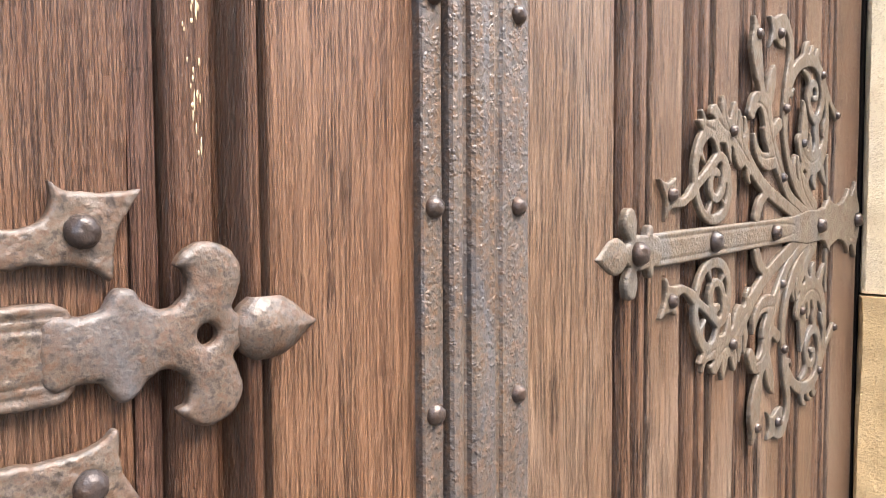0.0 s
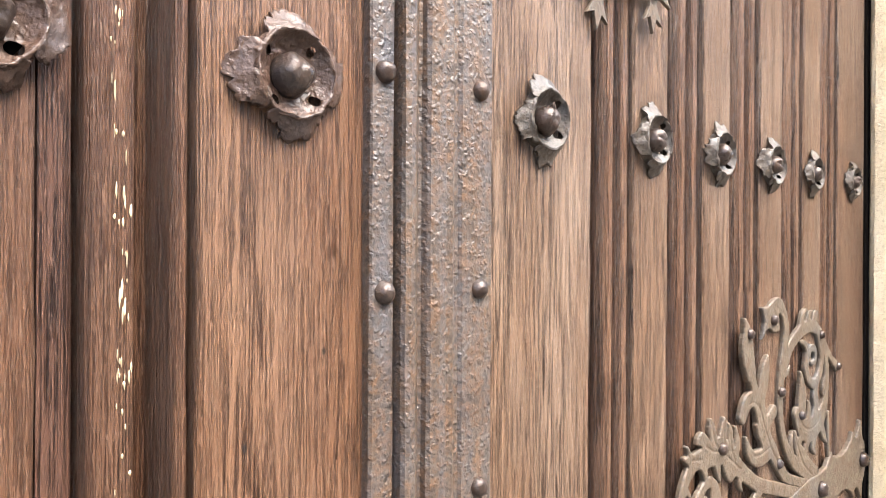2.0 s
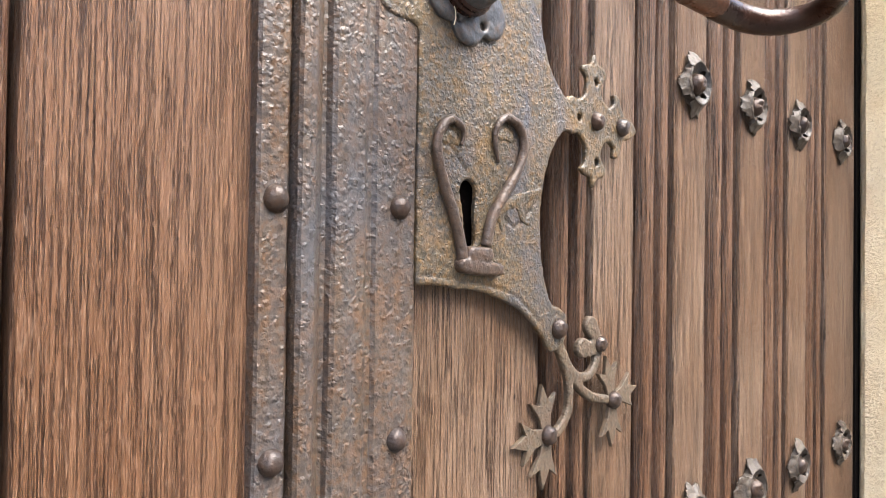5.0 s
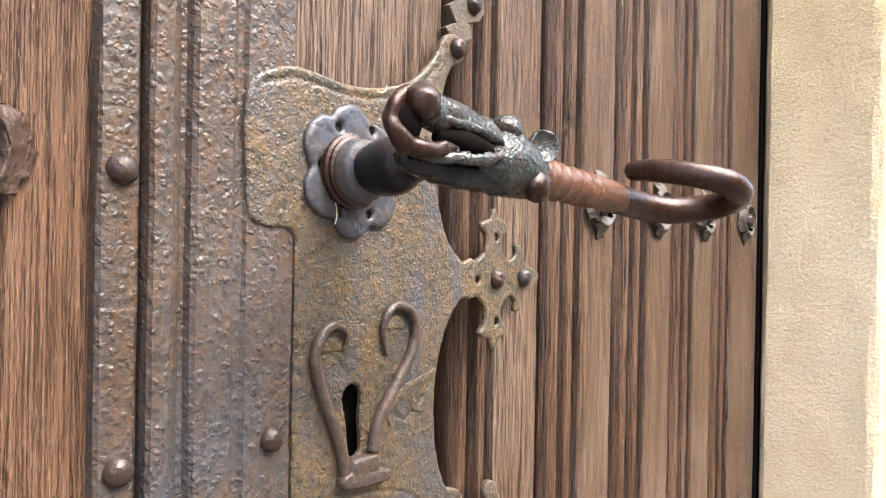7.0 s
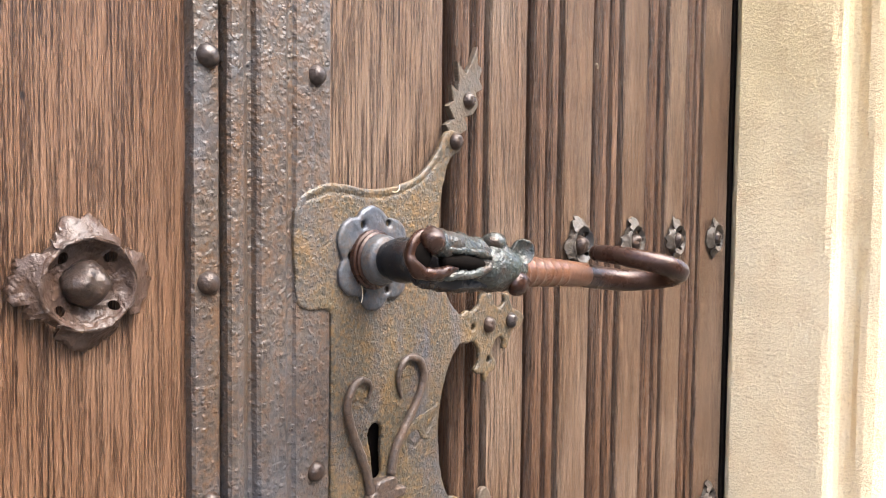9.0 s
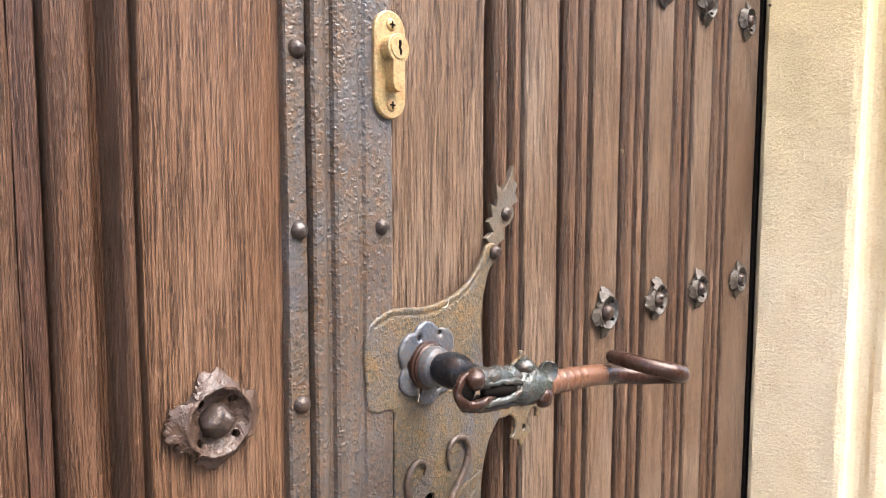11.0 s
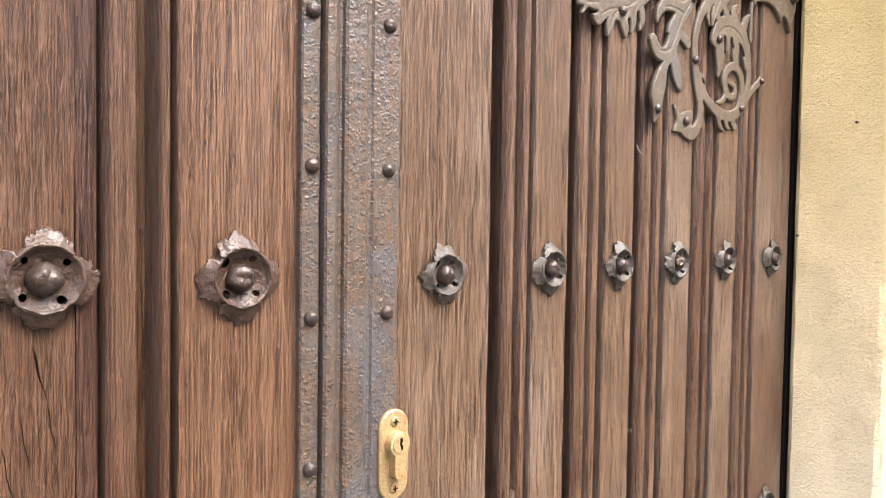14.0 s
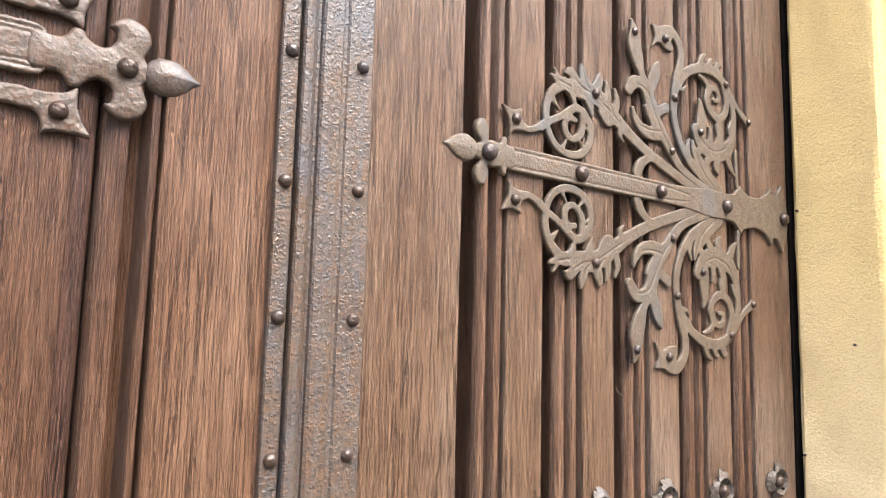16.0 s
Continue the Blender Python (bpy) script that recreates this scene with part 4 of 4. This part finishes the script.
high_half = [(191, 1040), (186, 1041), (180, 1039), (175, 1042), (169, 1047), (163, 1057), (158, 1071), (157, 1086), (157, 1102), (160, 1117), (164, 1129), (169, 1136), (176, 1140), (178, 1146), (173, 1151), (165, 1151), (160, 1146), (156, 1139), (148, 1130), (138, 1123), (126, 1118), (112, 1115), (98, 1114), (84, 1115.5), (70, 1116), (58, 1112), (50, 1105), (48.5, 1088), (49.5, 1072), (51, 1057), (60, 1053), (71, 1052), (72.5, 1040), (72.5, 990)]
keyhole = [(104, 982, 5.6), (104.2, 979, 5.2), (104.4, 975, 4.4), (104.7, 972, 4.1), (105, 969, 4.0), (105.4, 966, 4.0), (105.7, 963, 4.0), (106, 960, 3.9)]
forged("plate", flat, -0.0108, -0.0108 - YP, lock_plate, PLATE_IRON, [], [low_half + cross_low + [(u, 2060 - v) for u, v in reversed(cross_low)] + high_half],
       cuts=keyhole + [(192, 1030, 2.2), (208, 1052, 2.2), (209, 1007, 2.2)],
       grooves=[[(56, 1107), (70, 1111.5), (84, 1111), (98, 1109.5), (112, 1110.5), (126, 1113.5), (138, 1118.5), (148, 1125), (156, 1133)], [(75, 943.5), (98, 941.5), (127, 936.5), (144, 930), (158, 919)],
                [(129, 976), (131, 970), (132, 962)], [(131, 971), (137, 967), (145, 972), (156, 982)], [(91, 1002), (96, 998), (102, 992)]], bevel=0.8, pit=0.16, seed=3.0)
# Black sheet paints the shade inside the keyhole.
bm = bmesh.new()
box(bm, 0.096, 0.114, -0.0060, -0.0045, 0.954, 0.992)
part("keyhole_backing", bm, DARK, lock_plate)
# raised guard round the keyhole
for name, knots in (("guard_left", [(98, 1003, 2.0), (99, 1009, 3.0), (93, 1013.5, 4), (86, 1011, 5), (82, 1003, 5.4), (83, 994, 5.6), (88, 981, 5.8), (94, 968, 6), (98, 956, 6.2), (99, 946, 6.4)]),
                    ("guard_right", [(124, 998, 2), (121, 1007, 3), (122, 1015, 4), (129, 1020, 4.6), (138, 1017, 5.2), (142, 1008, 5.4), (138, 996, 5.6), (128, 983, 5.8), (119, 971, 6), (115, 957, 6)])):
    bm = bmesh.new()
    tube(bm, [(u, 1000 * YP - 1.5 * min(1.0, w / 4), v, max(0.7, w * 0.44)) for u, v, w in knots], 12, 6, up_=(0, 1, 0))
    for v in bm.verts:
        v.co += 0.0005 * noise.noise_vector(v.co * 260)
    part(name, bm, GUARD_IRON, lock_plate, "dark brown forged rod", smooth=True)
forged("guard_foot", flat, YP + 0.0003, 0.0052, lock_plate, GUARD_IRON, [[(99, 948, 7), (108, 947, 7), (122, 946, 6)], [(104, 953, 7), (114, 953, 7)]], bevel=1.6, pillow=0.8, cell=0.7, seed=5.0)
forged("chased_leaf", flat, YP + 0.0003, 0.0007, lock_plate, PLATE_IRON, [[(130, 977, 3), (138, 980, 6), (148, 983, 5), (157, 987, 2)], [(140, 980, 4), (143, 973, 4), (148, 969, 1)], [(131, 977, 3), (126, 972, 3), (128, 965, 1)]], bevel=1.4, pillow=0.8, cell=0.7, seed=8.0)
for u, v in ((92, 1005), (130, 1011)):
    forged("chased_bud", flat, YP + 0.0003, 0.0007, lock_plate, PLATE_IRON, [[(u - 4, v - 1, 3), (u, v + 1, 6), (u + 4, v - 1, 3)]], bevel=1.4, pillow=0.8, cell=0.7, seed=9.0)
# leaf that runs up from the plate's corner
bm = bmesh.new()
leaf_half = [(170.0, 1150.0), (166.0, 1155.0), (174.1, 1159.3), (168.4, 1166.6), (173.3, 1170.0), (170.9, 1179.5), (177.7, 1177.1), (178.9, 1183.1), (176.6, 1194.6), (185.5, 1188.5), (190.6, 1194.8), (196.9, 1207.0), (197.7, 1196.4), (203.0, 1194.0), (199.4, 1186.8), (203.6, 1181.4), (196.4, 1177.8), (199.0, 1170.3), (193.1, 1163.9), (185.1, 1161.3), (188.0, 1154.0), (180.0, 1150.0), (178.0, 1144.0)]
sheet(bm, leaf_half, flat, -0.0062, 0.0036, bevel=0.6)
part("leaf", bm, SCROLL_IRON, lock_plate)
# sprays under the plate
forged("spray", flat, -0.0056, 0.0030, lock_plate, SCROLL_IRON, [[(176, 915, 7), (187, 898, 6), (193, 882, 5), (192, 868, 5), (184, 859, 5), (177, 857, 5)], [(187, 899, 5), (196, 889, 5), (207, 885, 5), (216, 889, 4.5), (221, 898, 5)],
       [(192, 891, 5), (203, 880, 5), (216, 873, 5), (236, 869, 5)], [(221, 902, 9), (217, 909, 9), (213, 914, 11)], [(220, 902, 8), (211, 901, 9), (205, 902, 11)]], bevel=1.2, pillow=0.6, cell=0.8, seed=2.0)
for cu, cv, petals in ((173, 858, ((100, 26, 17), (185, 27, 17), (262, 27, 17))), (236, 869, ((105, 26, 16), (12, 26, 16), (268, 26, 17)))):
    bm = bmesh.new()
    star_leaf(bm, cu, cv, petals, -0.0056, 0.0024)
    part("flower", bm, SCROLL_IRON, lock_plate)
for k, (u, v, y, r) in enumerate(((171, 1145, YP, 5.4), (188, 1172, -0.0095, 5.4), (208, 1030, YP, 5.6), (234, 1030, YP, 5.6), (174, 915, YP, 5.8), (173, 858, -0.0082, 5.6), (236, 869, -0.0082, 5.6), (221, 903, -0.0084, 5.2))):
    rivet(lock_plate, u * 0.001, y, v * 0.001, r * 0.001, r * 0.00105, 40 + k)
tagged(lock_plate, "rust-stained iron lock plate with keyhole and forged sprays", "lock plate")

# ---------------------------------------------------------------- handle
handle = empty("door_handle", (0, 0, 0))
forged("rosette", flat, YP + 0.0003, 0.0030, handle, ROSE_IRON, [[(100, 1077, 40), (99, 1078, 40)], [(100, 1091, 26), (99, 1093, 24)], [(88, 1086, 25), (87, 1087, 24)], [(88, 1070, 24), (87, 1070, 23)], [(101, 1062, 22), (101, 1060, 21)], [(114, 1067, 23), (115, 1066, 22)], [(113, 1086, 24), (114, 1087, 23)]],
       cuts=[(83, 1079, 1.9), (92, 1095, 1.9), (111, 1096, 1.9), (93, 1060, 1.9), (110, 1060, 1.9)], bevel=2.2, pillow=0.7, pit=0.2, cell=0.8, seed=6.0, label="pierced grey iron rosette of rounded lobes")


def turned(bm, centre, axis, rows, seg=20):
    """A turned body: rows of (distance along the axis, radius)."""
    axis = Vector(axis).normalized()
    side = axis.orthogonal().normalized()
    third = axis.cross(side)
    rings = [[bm.verts.new(Vector(centre) + axis * d + (side * math.cos(2 * math.pi * k / seg) + third * math.sin(2 * math.pi * k / seg)) * r) for k in range(seg)] for d, r in rows]
    for a, b in zip(rings, rings[1:]):
        for k in range(seg):
            bm.faces.new((a[k], a[(k + 1) % seg], b[(k + 1) % seg], b[k]))
    bm.faces.new(rings[0])
    bm.faces.new(rings[-1])


bm = bmesh.new()
turned(bm, (0.0975, -0.0160, 1.077), (-0.02, -1, 0.02), [(0, 0.0158), (0.003, 0.0158), (0.0036, 0.0146), (0.0050, 0.0146), (0.0058, 0.0134)], 28)
part("washer", bm, BRONZE, handle, "rusty brown washer ring", smooth=False)
bm = bmesh.new()
turned(bm, (0.0975, -0.0160, 1.077), (-0.03, -1, 0.02), [(0.0050, 0.0132), (0.0072, 0.0134), (0.0086, 0.0126), (0.0104, 0.0128), (0.0120, 0.0116), (0.0136, 0.0098), (0.0150, 0.0096)], 28)
part("collar", bm, ROSE_IRON, handle, "grey turned collar", smooth=True)
bm = bmesh.new()
turned(bm, (0.0970, -0.0160, 1.0772), (-0.03, -1, 0.02), [(0.0136, 0.0095), (0.0150, 0.0098), (0.0180, 0.0108), (0.0220, 0.0116), (0.0260, 0.0117), (0.0300, 0.0110), (0.0335, 0.0094), (0.0360, 0.0076), (0.042, 0.0064), (0.055, 0.0062), (0.070, 0.0066), (0.074, 0.004)], 28)
part("spindle", bm, PATINA, handle, "dark patinated bronze spindle with a bulb", smooth=True)


bm = bmesh.new()
tube(bm, [(112, -91, 1074, 7.6), (125, -91.5, 1073.5, 7.4), (145, -92.5, 1072, 7.2), (165, -94, 1070.5, 7.0), (180, -96, 1069, 6.8)], 20, 26,
     lambda f: 1 + (0.06 * max(0.0, math.sin(f * 2 * math.pi * 11)) ** 8 - 0.02 * max(0.0, -math.sin(f * 2 * math.pi * 11)) if f < 0.68 else 0.0))
part("grip", bm, GRIP_BRONZE, handle, "brown bronze grip with turned rings", smooth=True)
bm = bmesh.new()
tube(bm, [(178, -95.5, 1069, 6.7), (196, -99.5, 1066.5, 6.4), (209, -108, 1065, 6.2), (216.5, -120, 1066, 6.0), (215, -132, 1068.5, 5.9), (206, -139, 1072, 5.8), (195, -137, 1075.5, 5.6), (187, -126, 1078.5, 5.3), (184, -112, 1080.5, 5.0), (185, -102, 1081, 4.4)], 16, 6)
ball(bm, (0.185, -0.1015, 1.081), 0.0044)
part("curl", bm, BRONZE, handle, "smooth brown curled end", smooth=True)

# beast's head at the root of the grip: skull, open jaws, brow, curled snout and ears
def lumpy(bm, amount, scale, seed):
    for v in bm.verts:
        v.co += amount * noise.noise_vector(v.co * scale + Vector((seed, seed * 1.7, 0)))


bm = bmesh.new()
tube(bm, [(121, -91, 1074, 7.6), (115, -90.8, 1074.5, 9.6), (107, -90.4, 1076, 11.4), (98, -90, 1077, 11.2), (90, -89, 1077.5, 9.4), (84, -88.5, 1077.5, 7.0)], 22, 6)
lumpy(bm, 0.0011, 210, 1.0)
skull = part("skull", bm, WORN, handle, "green-grey patinated beast head", smooth=True)
bm = bmesh.new()
ball(bm, (0.1000, -0.0925, 1.0885), (0.0070, 0.0060, 0.0046), 16)
lumpy(bm, 0.0008, 300, 2.0)
part("brow", bm, WORN, handle, smooth=True)
bm = bmesh.new()
ball(bm, (0.1120, -0.0985, 1.0690), (0.0072, 0.0045, 0.0058), 16)
lumpy(bm, 0.0010, 260, 2.6)
part("cheek", bm, BRONZE, handle, smooth=True)
bm = bmesh.new()
tube(bm, [(104, -89.5, 1081, 9.4), (94, -89.5, 1082.4, 7.8), (86, -90, 1084.6, 6.6), (77, -90.5, 1086.6, 6.2), (68, -91, 1088.0, 6.2), (60, -91, 1089.0, 6.0), (53.5, -90.5, 1089.0, 4.6)], 20, 6)
lumpy(bm, 0.0013, 230, 3.0)
part("upper_jaw", bm, WORN, handle, "green-grey worn upper jaw", smooth=True)
# Black ball paints the shade within the curl of the snout.
bm = bmesh.new()
ball(bm, (0.0500, -0.0905, 1.0840), (0.0060, 0.0046, 0.0070), 14)
part("cavity", bm, DARK, handle, "black ball that stands for the shade in the snout", smooth=True)
bm = bmesh.new()
tube(bm, [(57, -92.6, 1092.0, 2.0), (52.0, -91.6, 1093.0, 2.2), (47.6, -90.6, 1090.8, 2.6), (45.2, -90.2, 1086.2, 3.0), (45.2, -90.6, 1081.4, 3.2), (47.8, -91.8, 1077.8, 3.2), (53, -93.4, 1076.2, 3.0), (59, -94.4, 1076.6, 2.6), (66, -94.8, 1077.8, 1.8), (71, -95, 1078.6, 0.9)], 14, 6, up_=(0, 1, 0))
lumpy(bm, 0.0009, 230, 5.0)
part("curled_snout", bm, BRONZE, handle, "brown curled snout, worn bright", smooth=True)
bm = bmesh.new()
ball(bm, (0.0540, -0.0935, 1.0902), (0.0066, 0.0062, 0.0060), 18)
lumpy(bm, 0.0012, 230, 6.0)
part("nose", bm, BRONZE, handle, smooth=True)
bm = bmesh.new()
tube(bm, [(114, -90, 1072.5, 7.6), (102, -89.5, 1072, 7.0), (90, -88, 1072, 6.4), (78, -87, 1072.2, 5.8), (67, -86, 1072.6, 5.0), (58, -86, 1073.4, 4.0), (52, -86.5, 1074.6, 2.2)], 18, 5)
lumpy(bm, 0.0010, 240, 4.0)
part("lower_jaw", bm, PATINA, handle, smooth=True)
bm = bmesh.new()
tube(bm, [(92, -97.0, 1080.0, 1.0), (88, -97.4, 1076.8, 2.0), (80, -97.0, 1075.4, 2.3), (72, -95.6, 1075.0, 2.2), (64, -93.4, 1074.8, 2.0), (57, -91.4, 1074.6, 1.5), (51, -89.6, 1074.8, 0.9)], 12, 6)
lumpy(bm, 0.0008, 300, 7.0)
part("lip", bm, WORN, handle, "lower lip worn bright", smooth=True)
bm = bmesh.new()
tube(bm, [(92, -97.2, 1080.6, 0.9), (88, -97.2, 1083.2, 1.6), (80, -96.8, 1084.6, 1.9), (72, -96.0, 1085.6, 1.9), (65, -95.4, 1086.0, 1.7), (59, -94.6, 1086.4, 1.0)], 12, 6)
lumpy(bm, 0.0008, 300, 8.0)
part("upper_lip", bm, WORN, handle, smooth=True)
for k in range(5):
    bm = bmesh.new()
    turned(bm, (0.0, 0.0, 0.0), (0.1, -0.15, 1), [(-0.001, 0.0009), (0.0004, 0.0010), (0.0018, 0.0004)], 8)
    tooth = part("tooth", bm, WORN, handle, smooth=True)
    tooth.location = (0.064 + 0.0048 * k, -0.0950 - 0.0005 * k, 1.0765 + 0.0002 * k)
# Black bar paints the shade between the open jaws.
bm = bmesh.new()
tube(bm, [(88, -95.6, 1079.0, 1.2), (83, -95.6, 1079.4, 2.8), (76, -95.2, 1080.2, 3.6), (69, -94.2, 1081.0, 3.4), (62, -92.6, 1081.2, 2.4)], 14, 5)
part("mouth", bm, DARK, handle, "black bar that stands for the shade between the jaws", smooth=True)
for dy, turn in ((-0.0072, -34), (0.0090, 25)):
    bm = bmesh.new()
    ball(bm, (0.0, 0.0, 0.0), (0.0058, 0.0038, 0.0062), 16)
    for v in bm.verts:
        if v.co.y < 0:
            v.co.y = -0.0012 + 0.0022 * (1 - (v.co.x / 0.0058) ** 2 - (v.co.z / 0.0062) ** 2) - 0.0010
    ear = part("ear", bm, WORN, handle, smooth=True)
    ear.location, ear.rotation_euler = (0.1165, -0.0900 + dy, 1.0836), (radians(-8), radians(15), radians(turn))
tagged(handle, "bronze lever handle with a beast's head and curled end", "door handle")

# ---------------------------------------------------------------- brass cylinder lock
lock = empty("cylinder_lock")


def capsule(cu, cv, w, h, n=10):
    r = w / 2
    return arc(cu, cv + h / 2 - r, r, 0, 180, n) + arc(cu, cv - h / 2 + r, r, 180, 360, n)


bm = bmesh.new()
sheet(bm, capsule(68.5, 1264, 25, 64), flat, -0.0122, 0.0030, bevel=1.0)
part("escutcheon", bm, BRASS, lock, "tarnished yellow brass plate")
bm = bmesh.new()
sheet(bm, arc(68.5, 1273.0, 8.7, -58, 238, 18) + [(64.0, 1264.5), *arc(68.5, 1252.5, 4.6, 180, 360, 8), (73.0, 1264.5)], flat, -0.0150, 0.0072, bevel=0.5)
cyl = part("cylinder", bm, BRASS, lock)
bm = bmesh.new()
sheet(bm, arc(68.5, 1273.4, 6.6, 0, 345, 23), flat, -0.0220, 0.0008, bevel=0.3)
part("plug", bm, BRASS, cyl)
bm = bmesh.new()
sheet(bm, [(67.6, 1277.6), (69.6, 1277.6), (69.6, 1274.8), (68.8, 1273.6), (70.0, 1272.2), (69.8, 1269.6), (68.6, 1269.0), (68.4, 1271.6), (67.2, 1273.4), (67.6, 1275.0)], flat, -0.0227, 0.00045, bevel=0.1)
part("key_slot", bm, DARK, cyl, "black keyway")
for z in (1.2875, 1.2405):
    bm = bmesh.new()
    dome(bm, 0, 0, 0, 0.0040, 0.0013, 14, 3)
    screw = part("screw", bm, BRASS, lock, "crosshead screw", smooth=True)
    screw.location = (0.0685, -0.0151, z)
    bm = bmesh.new()
    for a in (0, 1):
        box(bm, *((-0.0022, 0.0022, -0.0017, -0.0012, -0.0004, 0.0004) if a else (-0.0004, 0.0004, -0.00165, -0.0012, -0.0022, 0.0022)))
    part("cross_slot", bm, DARK, screw)
tagged(lock, "small yellow brass cylinder lock on an oblong plate", "door lock")


# ---------------------------------------------------------------- small things
def peg(x, y, z):
    bm = bmesh.new()
    turned(bm, (0, 0, 0), (-1, 0, 0.05), [(-0.006, 0.0016), (0.0, 0.0018), (0.004, 0.0016), (0.0055, 0.0009)], 8)
    ob = part("peg", bm, NAIL_IRON)
    ob.location = (x, y, z)
    tagged(ob, "short dark iron pin stuck in the stone jamb", "iron pin", "pins in the jamb")


for y, z in ((-0.010, 1.728), (-0.009, 1.416), (-0.075, 1.555)):
    peg(0.7235, y, z)

STRAW = plain_material("pale_straw", (0.62, 0.52, 0.36), 0.7)


def straw(x, y, z, turn, length, bend, seed):
    """A wisp of pale plant fibre caught on the door."""
    bm = bmesh.new()
    knots = [(1000 * x, 1000 * y, 1000 * z, 0.3)]
    for k in range(1, 5):
        a = radians(turn + bend * k)
        px, py, pz, _ = knots[-1]
        knots.append((px + length * math.cos(a) / 4, py - 0.5 * math.sin(k + seed), pz + length * math.sin(a) / 4, 0.3 - 0.04 * k))
    tube(bm, knots, 5, 3)
    tagged(part("straw", bm, STRAW), "thin pale wisp of straw caught on the door", "straw", "wisps of straw")


for i, (x, y, z, turn, length, bend) in enumerate(((0.372, -0.003, 1.222, 60, 9, 40), (0.112, -0.017, 1.113, -30, 8, 25), (0.088, -0.018, 1.055, 60, 12, 12), (0.438, -0.012, 1.386, 10, 8, 6), (0.371, -0.002, 1.505, -60, 14, 8))):
    straw(x, y, z, turn, length, bend, i)
